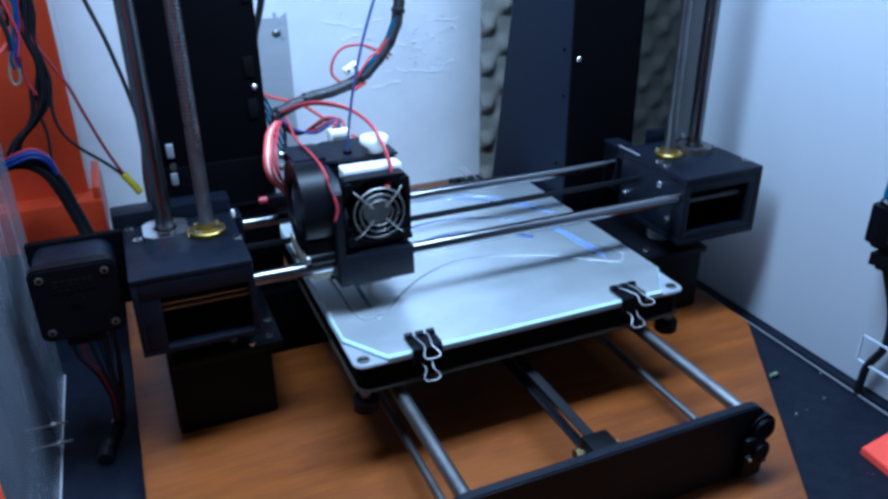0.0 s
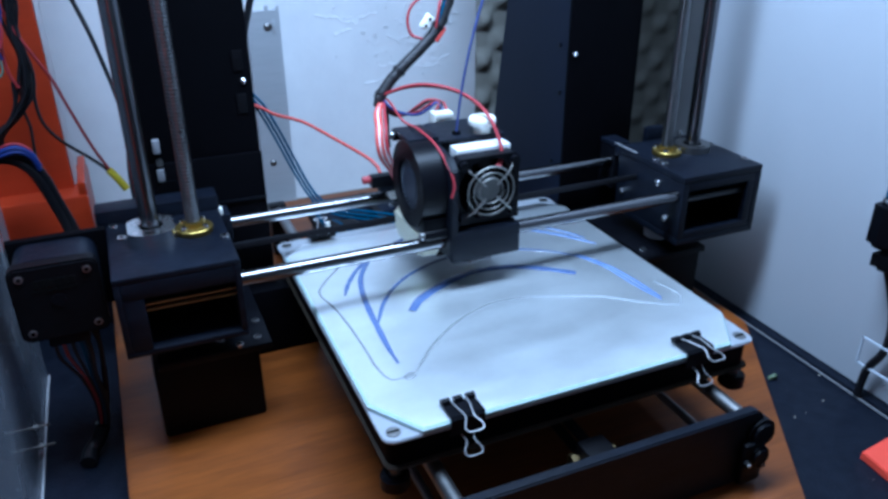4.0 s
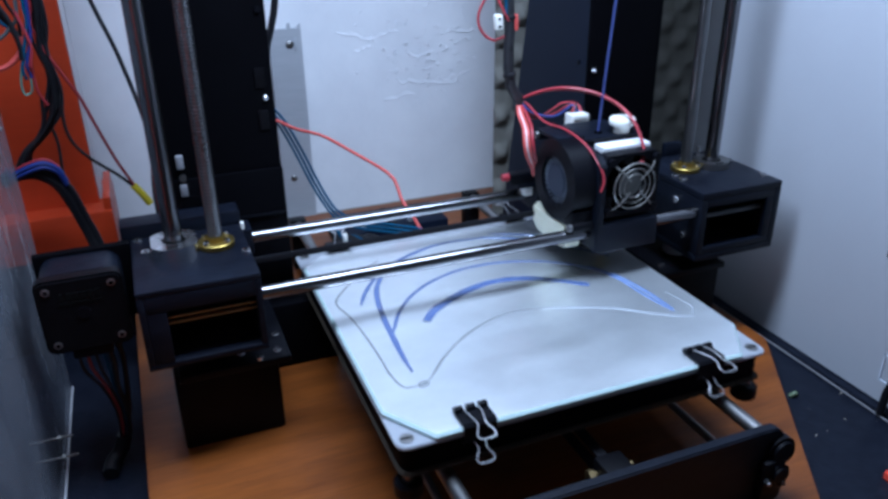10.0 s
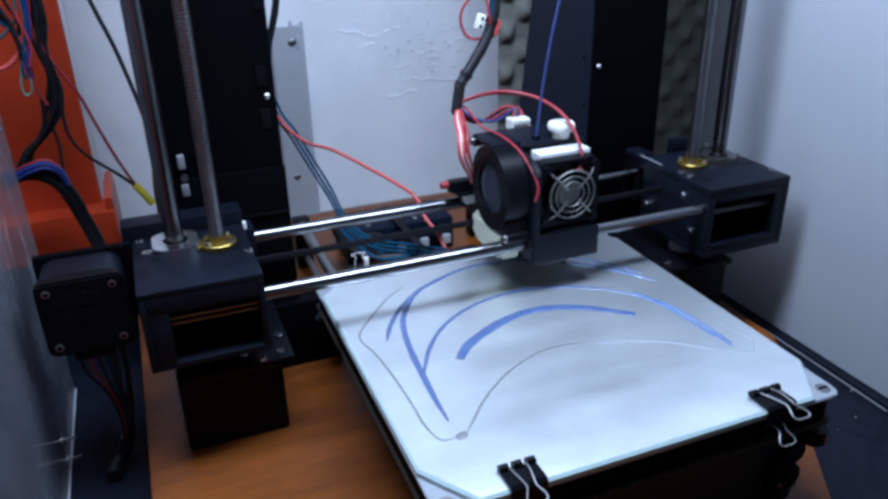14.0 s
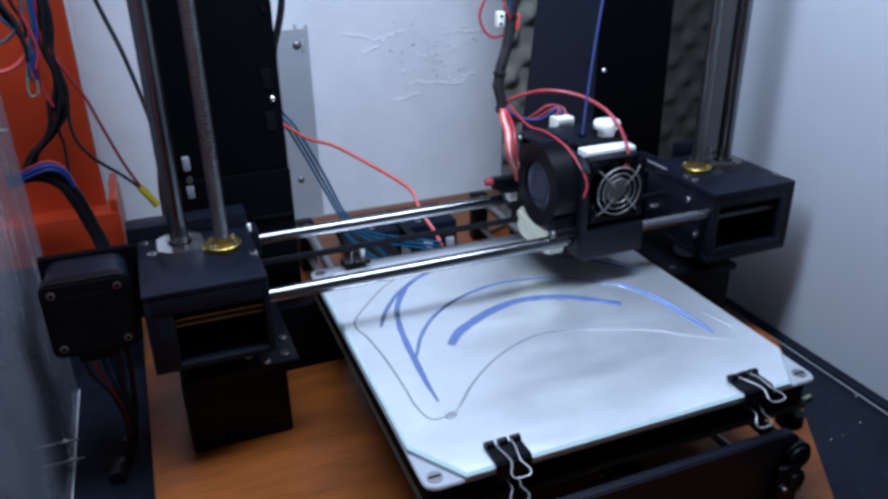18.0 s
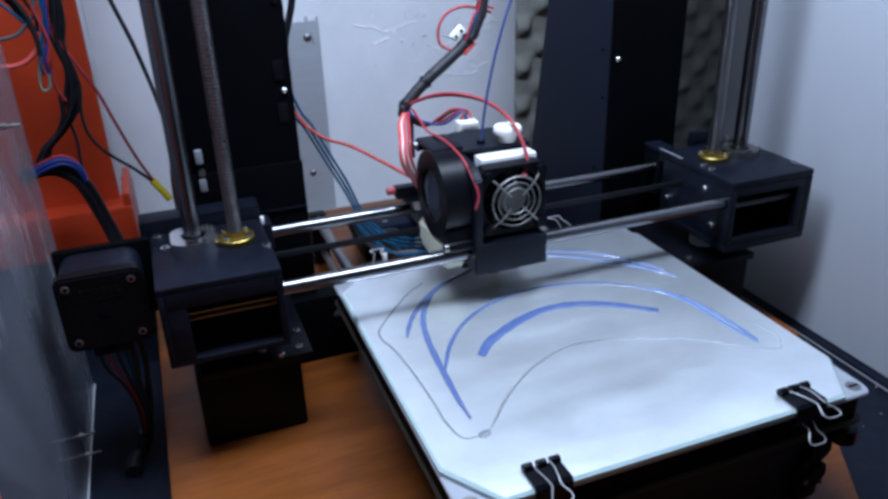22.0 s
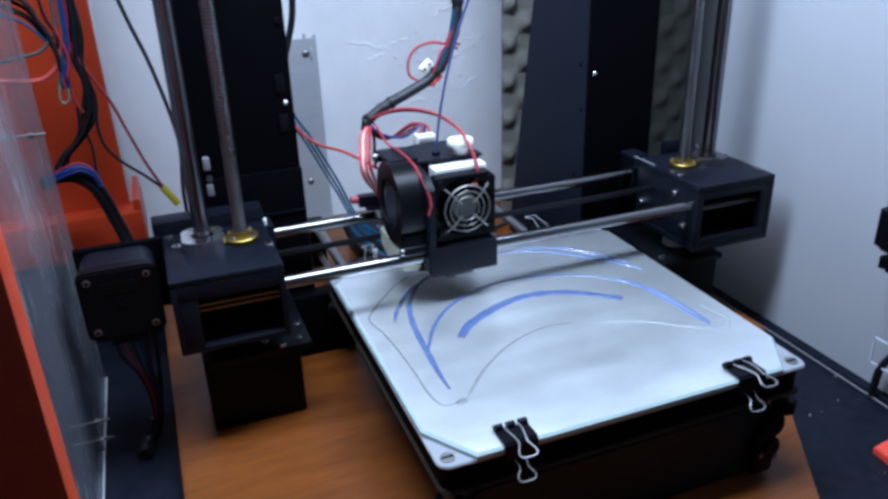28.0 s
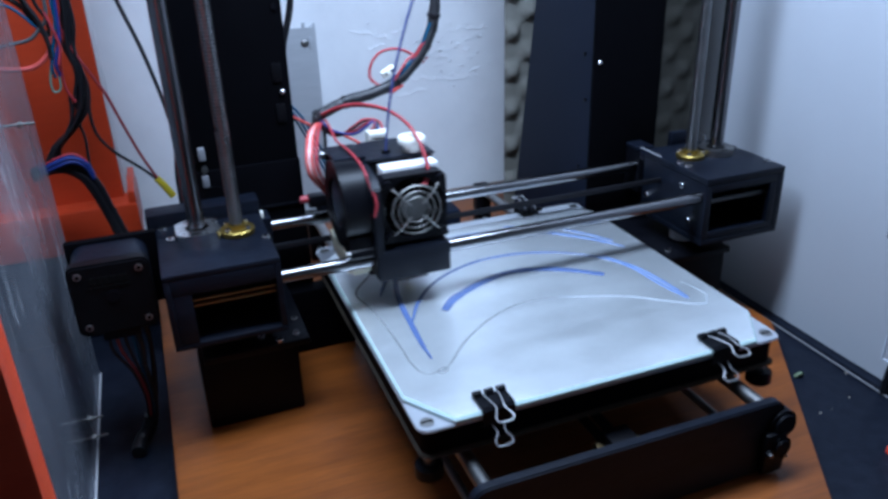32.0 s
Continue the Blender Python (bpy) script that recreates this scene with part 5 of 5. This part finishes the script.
# the bed's leads, chains of short stiff pieces from the post to the rear of the bed
LEAD_SEG = 0.0075
BED_LEADS = {
    "red": (34, ((0.0, CORAL, 0.0013),),
            [(-0.009, 0.169, 0.066), (-0.015, 0.172, 0.077), (-0.021, 0.176, 0.090), (-0.024, 0.181, 0.106), (-0.028, 0.183, 0.113), (-0.049, 0.190, 0.128), (-0.069, 0.195, 0.142), (-0.097, 0.200, 0.152), (-0.125, 0.205, 0.175), (-0.130, 0.210, 0.30)],
            [(-0.009, 0.075, 0.066), (-0.012, 0.088, 0.077), (-0.016, 0.100, 0.084), (-0.017, 0.112, 0.094), (-0.024, 0.125, 0.100), (-0.041, 0.150, 0.109), (-0.062, 0.170, 0.120), (-0.082, 0.190, 0.126), (-0.100, 0.203, 0.155), (-0.130, 0.210, 0.27)]),
    "teal": (36, ((-0.0022, TEAL, 0.0010), (0.0006, TEAL, 0.0010), (0.0032, TEAL, 0.0009)),
             [(-0.010, 0.169, 0.066), (-0.028, 0.175, 0.070), (-0.045, 0.182, 0.072), (-0.064, 0.190, 0.077), (-0.073, 0.195, 0.089), (-0.082, 0.198, 0.106), (-0.089, 0.200, 0.130), (-0.096, 0.200, 0.148), (-0.120, 0.207, 0.190), (-0.128, 0.212, 0.32)],
             [(-0.010, 0.075, 0.066), (-0.031, 0.095, 0.065), (-0.048, 0.125, 0.060), (-0.055, 0.152, 0.060), (-0.059, 0.172, 0.066), (-0.064, 0.187, 0.082), (-0.073, 0.194, 0.102), (-0.086, 0.199, 0.130), (-0.098, 0.202, 0.155), (-0.128, 0.212, 0.27)]),
}


def even_steps(line, step, count):
    out, here, left = [line[0]], line[0], step
    for q in line[1:]:
        while (q - here).length >= left:
            here = here + (q - here).normalized() * left
            out.append(here)
            left = step
        left -= (q - here).length
        here = q
    while len(out) < count + 1:
        out.append(out[-1] + (out[-1] - out[-2]))
    return out[: count + 1]


def lead_line(kind, y):
    """Joints of a bed lead with the bed at y."""
    count, _, back, fore = BED_LEADS[kind]
    f = (y + 0.0564) / (-0.150 + 0.0564)
    return even_steps(smooth_line([Vector(a).lerp(Vector(b), f) for a, b in zip(back, fore)], 10), LEAD_SEG, count)


def bed_leads():
    out = {}
    for kind, name, label in (("red", "bed_power_lead", "coral red lead from the post to the bed"), ("teal", "bed_sensor_leads", "teal and blue leads drooping to the bed")):
        t = thing(name, label, "cable")
        pieces = []
        for k in range(BED_LEADS[kind][0]):
            o = None
            for x, mat, r in BED_LEADS[kind][1]:
                o2 = part("wire_piece" if o is None else "strand", tube(B(), [(x, 0.4 * x, -0.0007), (x, 0.4 * x, LEAD_SEG + 0.0007)], r, 8, straight=True), mat, o or t)
                o = o or o2
            pieces.append(o)
        out[kind] = pieces
    return out


# ---- loose cables and clutter ----


def cables():
    def cable(name, label, pts, r, mat):
        o = part(name, tube(B(), pts, r), mat)
        return tagged(o, label, "cable")

    cable("black_cable", "thin black cable hanging behind the rods", [(-0.222, 0.088, 0.32), (-0.206, 0.088, 0.252), (-0.1954, 0.086, 0.2149), (-0.1875, 0.084, 0.171), (-0.1900, 0.088, 0.136), (-0.190, 0.0895, 0.100), (-0.192, 0.0895, 0.06)], 0.0012, BLACKWIRE)
    pair = thing("sensor_cable", "red and black lead pair joined in yellow shrink tube", "cable")
    part("lead", tube(B(), [(-0.243, 0.16, 0.226), (-0.2375, 0.16, 0.209), (-0.225, 0.16, 0.182), (-0.219, 0.16, 0.163), (-0.2105, 0.16, 0.137), (-0.202, 0.16, 0.1168)], 0.0010), MAROON, pair)
    part("lead", tube(B(), [(-0.235, 0.16, 0.30), (-0.235, 0.16, 0.238), (-0.238, 0.16, 0.218), (-0.236, 0.16, 0.201), (-0.234, 0.16, 0.186), (-0.2365, 0.16, 0.169), (-0.235, 0.16, 0.154), (-0.227, 0.16, 0.141), (-0.212, 0.16, 0.127), (-0.202, 0.16, 0.1162)], 0.0011), BLACKWIRE, pair)
    part("shrink_tube", tube(B(), [(-0.2028, 0.16, 0.1176), (-0.198, 0.16, 0.110), (-0.1940, 0.16, 0.1028)], 0.0026), YELLOW, pair)
    # bundle in front of the orange stand
    bd = thing("wire_bundle", "tangled bundle of coloured wires hanging on the orange stand", "cable")

    def strand(pts, r, mat, y=0.16):
        part("wire", tube(B(), [(x, y + dy, z) for x, z, dy in pts], r), mat, bd)

    trunk = [(-0.237, 0.34), (-0.237, 0.27), (-0.237, 0.238), (-0.239, 0.225), (-0.240, 0.211), (-0.2372, 0.197), (-0.238, 0.183), (-0.242, 0.171), (-0.250, 0.159), (-0.261, 0.148), (-0.2655, 0.138)]
    for dx, dy, r in ((0.0, 0.0, 0.0014), (-0.0020, 0.002, 0.0012), (0.0018, 0.003, 0.0013), (-0.0008, -0.003, 0.0009), (0.0031, 0.001, 0.0010), (-0.0034, -0.001, 0.0010)):
        strand([(x + dx * (1 + 0.5 * math.sin(k * 1.7 + dx * 900)), z, dy) for k, (x, z) in enumerate(trunk)], r, BLACKWIRE)
    strand([(-0.2445, 0.34, 0), (-0.243, 0.26, 0), (-0.244, 0.238, 0), (-0.2442, 0.229, 0), (-0.248, 0.216, 0), (-0.252, 0.202, 0), (-0.2515, 0.195, 0.002)], 0.0010, TEAL, 0.155)
    strand([(-0.242, 0.34, 0), (-0.2415, 0.26, 0), (-0.242, 0.238, 0), (-0.244, 0.219, 0), (-0.249, 0.205, 0), (-0.2485, 0.196, 0.002)], 0.0010, BLUEWIRE, 0.154)
    strand([(-0.2400, 0.34, 0), (-0.240, 0.25, 0), (-0.2425, 0.230, 0), (-0.2455, 0.219, 0), (-0.247, 0.205, 0), (-0.247, 0.188, 0), (-0.2432, 0.178, 0)], 0.0009, MAROON, 0.157)
    strand([(-0.249, 0.236, 0), (-0.2465, 0.226, 0), (-0.2445, 0.214, 0), (-0.2475, 0.203, 0)], 0.0009, RED, 0.153)
    strand([(-0.2525, 0.203, 0), (-0.2550, 0.192, 0), (-0.2540, 0.186, 0), (-0.2500, 0.188, 0), (-0.2490, 0.198, 0)], 0.0007, GREENWIRE, 0.156)
    strand([(-0.290, 0.204, 0), (-0.275, 0.202, 0), (-0.265, 0.202, 0), (-0.258, 0.205, 0), (-0.252, 0.211, 0), (-0.2485, 0.220, 0)], 0.0016, CORAL, 0.158)
    strand([(-0.290, 0.215, 0), (-0.271, 0.218, 0), (-0.261, 0.220, 0), (-0.254, 0.226, 0), (-0.2485, 0.234, 0), (-0.247, 0.26, 0)], 0.0012, GREYWIRE, 0.156)
    for k, dz in enumerate((0.0, 0.006, -0.005, 0.011)):
        strand([(-0.292, 0.256 + 1.4 * dz, 0), (-0.270, 0.246 + dz, 0), (-0.2615, 0.239 + dz, 0), (-0.258, 0.233 + 0.7 * dz, 0), (-0.2535, 0.226 + 0.4 * dz, 0), (-0.2508, 0.216, 0), (-0.2510, 0.207, 0)], (0.0017, 0.0013, 0.0010, 0.0015)[k], TEAL if k == 2 else BLACKWIRE, 0.161 - 0.002 * k)
    strand([(-0.258, 0.30, 0), (-0.255, 0.25, 0), (-0.2535, 0.239, 0), (-0.2495, 0.229, 0), (-0.2505, 0.216, 0), (-0.2490, 0.200, 0)], 0.0011, BLACKWIRE, 0.164)
    strand([(-0.2425, 0.180, 0), (-0.2445, 0.164, 0), (-0.243, 0.151, 0), (-0.244, 0.132, 0), (-0.242, 0.115, 0)], 0.0010, BLACKWIRE, 0.163)
    strand([(-0.246, 0.182, 0), (-0.2485, 0.166, 0), (-0.2575, 0.152, 0), (-0.2660, 0.142, 0)], 0.0011, BLACKWIRE, 0.158)
    fat = thing("power_cable", "thick black cable with blue leads behind the motor", "cable")
    for dz, r in ((0.0, 0.0026), (0.0034, 0.0021), (-0.0022, 0.0019)):
        part("sheath", tube(B(), [(-0.280, 0.163, 0.130 + dz), (-0.268, 0.16, 0.1345 + dz), (-0.259, 0.16, 0.1335 + dz), (-0.250 + 0.5 * dz, 0.16, 0.1275 + dz), (-0.2445 + dz, 0.16, 0.118 + 0.5 * dz), (-0.2395 + dz, 0.16, 0.101), (-0.2345 + dz, 0.158, 0.083), (-0.229 + dz, 0.15, 0.06), (-0.224 + dz, 0.14, 0.03)], r, 10), BLACKWIRE, fat)
    for dz, r, m in ((0.0, 0.0018, BLUEWIRE), (-0.0026, 0.0016, BLUEWIRE), (0.0026, 0.0008, RED)):
        part("lead", tube(B(), [(-0.274, 0.158, 0.1345 + dz), (-0.262, 0.155, 0.1400 + dz), (-0.253, 0.155, 0.1415 + dz), (-0.246, 0.156, 0.1365 + dz), (-0.2430, 0.158, 0.1270 + dz)], r), m, fat)
    # black lead down the inner edge of the post
    cable("post_cable", "thick black lead hanging beside the printer post", [(-0.082, 0.2, 0.30), (-0.0860, 0.2, 0.24), (-0.0882, 0.2, 0.222), (-0.0925, 0.2, 0.207), (-0.0962, 0.2, 0.195), (-0.0980, 0.2, 0.179), (-0.0990, 0.2, 0.158), (-0.1060, 0.205, 0.140)], 0.0026, BLACKWIRE)
    # wires behind the printer, from the post down to the board
    bk = thing("loose_wires", "dark tangle of wires lying behind the bed", "cable")
    for k in range(9):
        a = 0.004 * k
        part("lead", tube(B(), [(-0.062 + 0.6 * a, 0.208, 0.050 - 0.003 * k), (-0.054 + a, 0.200, 0.030), (-0.034 + a, 0.192 - 0.3 * a, 0.016 - 0.001 * k), (-0.002 + a, 0.186 - 0.5 * a, 0.014), (0.030 + a, 0.190 - 0.4 * a, 0.008), (0.066, 0.200 - 0.5 * a, 0.003)], 0.0017 if k % 2 else 0.0024), TEAL if k in (2, 5) else BLACKWIRE, bk)
    # control box and stray parts on the board behind the bed
    cb = thing("driver_box", "small dark blue box with screws on the board", "box")
    boxpart("box_body", (-0.046, 0.214, 0.0), (0.052, 0.262, 0.030), SATIN, cb, 0.002)
    for x in (-0.025, 0.018):
        screw(cb, (x, 0.222, 0.030), (0, 0, 1), 0.0022)
    for k in range(6):
        boxpart("terminal", (-0.012 + 0.0105 * k, 0.2105, 0.006), (-0.0045 + 0.0105 * k, 0.2142, 0.0145), GREYPLUG if k % 2 else BLACK, cb, 0.0006)
    sc = thing("steel_pin", "short steel pin lying on the board", "pin")
    for k, (x, y, a) in enumerate(((0.106, 0.240, 25),)):
        d = Vector((math.cos(radians(a)), math.sin(radians(a)), 0)) * 0.012
        p = Vector((x, y, 0.0022))
        cylpart("pin", p - d, p + d, 0.0022, STEEL, sc, 10)


def wall_bracket():
    a = thing("aluminium_bracket", "upright aluminium angle with screws on the wall", "bracket")
    bm = B()
    prism(bm, [(-0.0655, 0.375), (-0.0345, 0.375), (-0.0345, WALL_Y - 0.001), (-0.0375, WALL_Y - 0.001), (-0.0375, 0.378), (-0.0655, 0.378)], TZ, 0.181, 0.0004)
    part("angle", bm, ALU, a, smooth=False)
    boxpart("tab", (-0.0365, 0.3752, 0.181), (-0.0345, 0.3778, 0.1845), ALU, a, 0.0002)
    boxpart("tab", (-0.0475, 0.3752, 0.181), (-0.0445, 0.3778, 0.1855), ALU, a, 0.0002)
    dome(a, (-0.0464, 0.375, 0.1658), (0, -1, 0), 0.0040, STEEL)
    boxpart("tab", (-0.0420, 0.3735, 0.1600), (-0.0395, 0.3752, 0.1720), ALU, a, 0.0003)
    dome(a, (-0.0546, 0.375, 0.0311), (0, -1, 0), 0.0034, STEEL)


def right_clutter():
    h = thing("hanging_tool", "black and blue hand tool hanging by the side panel", "tool")
    bm = B()
    prism(bm, [(0.2095, -0.100), (0.2115, -0.092), (0.2265, -0.090), (0.2310, -0.100), (0.2275, -0.110), (0.2160, -0.112)], 0.092, 0.122, 0.003)
    part("tool_body", bm, GLOSS, h)
    bm = B()
    prism(bm, [(0.2120, -0.098), (0.2280, -0.096), (0.2290, -0.106), (0.2150, -0.110)], 0.078, 0.092, 0.003)
    part("tool_grip", bm, MOTOR, h)
    boxpart("tool_panel", (0.2105, -0.1105, 0.099), (0.2150, -0.1080, 0.109), STEEL, h, 0.0006)
    part("tool_cap", cyl(B(), (0.2220, -0.100, 0.122), (0.2220, -0.100, 0.138), 0.0085, 20, 0.0075, 0.002), TEAL, h)
    part("tool_ring", turned(B(), [(0.0090, 0), (0.0096, 0.0008), (0.0096, 0.0022), (0.0090, 0.003)], (0.2220, -0.100, 0.120), 20), SCREW, h)
    part("tool_cord", tube(B(), [(0.2230, -0.102, 0.080), (0.2260, -0.112, 0.050), (0.2255, -0.114, 0.026), (0.2245, -0.107, 0.008), (0.2250, -0.105, -0.006), (0.2250, -0.1045, TZ + 0.003)], 0.0026), BLACKWIRE, h)
    c = thing("clear_holder", "clear plastic holder standing by the side panel", "holder")
    for lo, hi in (((0.2225, -0.1000, 0.008), (0.2237, -0.0988, 0.028)), ((0.2225, -0.150, 0.0268), (0.2237, -0.0988, 0.028)), ((0.2225, -0.150, 0.008), (0.2237, -0.0988, 0.0092)), ((0.2225, -0.150, TZ), (0.2237, -0.148, 0.028))):
        boxpart("edge", lo, hi, CLEAR, c, 0.0)
    r = thing("red_plate", "flat red printed plate with a screw on the table", "plate")
    bm = B()
    prism(bm, [(0.1779, -0.1481), (0.206, -0.1445), (0.225, -0.172), (0.213, -0.196), (0.176, -0.1695)], TZ, TZ + 0.0055, 0.0006)
    part("plate_body", bm, material("red_printed_plastic", (0.75, 0.07, 0.04), 0.45, scale=60, bump=0.2, bump_scale=300), r)
    s = part("plate_screw", cyl(B(), (0.193, -0.1605, TZ + 0.005), (0.193, -0.1605, TZ + 0.0068), 0.0045, 20), STEEL, r)
    part("plate_hole", cyl(B(), (0.193, -0.1605, TZ + 0.0060), (0.193, -0.1605, TZ + 0.0072), 0.0020, 12), BLACK, s)
    # scraps on the table
    rng = random.Random(21)
    bm = B()
    for _ in range(22):
        x, y = rng.uniform(0.13, 0.224), rng.uniform(-0.20, 0.05)
        if (x - 0.1035) * 0.1535 - (y + 0.175) * 0.101 < 0.0012:
            continue
        s = rng.choice((0.0003, 0.0003, 0.0005, 0.0008))
        m = Matrix.Translation((x, y, TZ + s * 0.5)) @ Euler((rng.random(), rng.random(), rng.random() * 6)).to_matrix().to_4x4() @ Matrix.Diagonal((s * rng.uniform(1, 3), s, s * 0.7, 1))
        bmesh.ops.create_cube(bm, size=1, matrix=m)
    tagged(part("table_scraps", bm, LEDGE, smooth=False), "pale plastic crumbs strewn over the table", "crumbs", kind="stuff")
    g = part("plastic_scrap", tube(B(), [(0.1875, -0.0655, TZ + 0.001), (0.1905, -0.067, TZ + 0.0035), (0.194, -0.065, TZ + 0.001)], 0.0014), material("green_scrap", (0.10, 0.14, 0.075), 0.5), None)
    tagged(g, "curled pale green plastic scrap on the table", "scrap")


setting()
right_side()
left_side()
wood_board()
printer_frame()
x_axis()
motor_cable()
wall_bracket()
cables()
right_clutter()
bed_ob = print_bed()
first_clip = binder_clip(True)
rear_clip = binder_clip(False)
CLIPS = [(first_clip, -0.0665, -0.0020, 0), (binder_clip(True, 0.0048), 0.0672, -0.0020, 0),
         (rear_clip, -0.0757, 0.2150, 180), (binder_clip(False, 0.0105), 0.0615, 0.2150, 180)]
part("white_tag", box(B(), (-0.0062, 0.0020, ZP + 0.0065), (-0.0030, 0.0032, ZP + 0.0130), 0.0004), WHITE, rear_clip, "small white tag")
extruder_ob = extruder()
strand_pieces = filament()
loom_segs = loom()
lead_pieces = bed_leads()


def motions():
    walk(bed_ob, [(t, pose(0, y, 0)) for t, y in BED_Y])
    for ob, x, dy, turn in CLIPS:
        walk(ob, [(t, pose(x, y + dy, 0, 0, 0, turn)) for t, y in BED_Y])
    walk(extruder_ob, [(t, pose(x, 0, 0)) for t, x in CARRIAGE_X])
    for k, ob in enumerate(strand_pieces):
        walk(ob, filament_rows(k))
    for k, ob in enumerate(loom_segs):
        rows = []
        for t, x in CARRIAGE_X:
            line = loom_line(x)
            a, b = line[k], line[k + 1]
            rows.append((t, pose(*a, 0, math.degrees(math.atan2(b.x - a.x, b.z - a.z)), 0)))
        walk(ob, rows)
    for kind, pieces in lead_pieces.items():
        lines = [(t, lead_line(kind, y)) for t, y in BED_Y]
        for k, ob in enumerate(pieces):
            rows = []
            for t, line in lines:
                a, d = line[k], line[k + 1] - line[k]
                rows.append((t, Matrix.Translation(a) @ (Matrix.Rotation(math.atan2(d.y, d.x), 4, "Z") @ Matrix.Rotation(math.atan2(math.hypot(d.x, d.y), d.z), 4, "Y"))))
            walk(ob, rows)


motions()
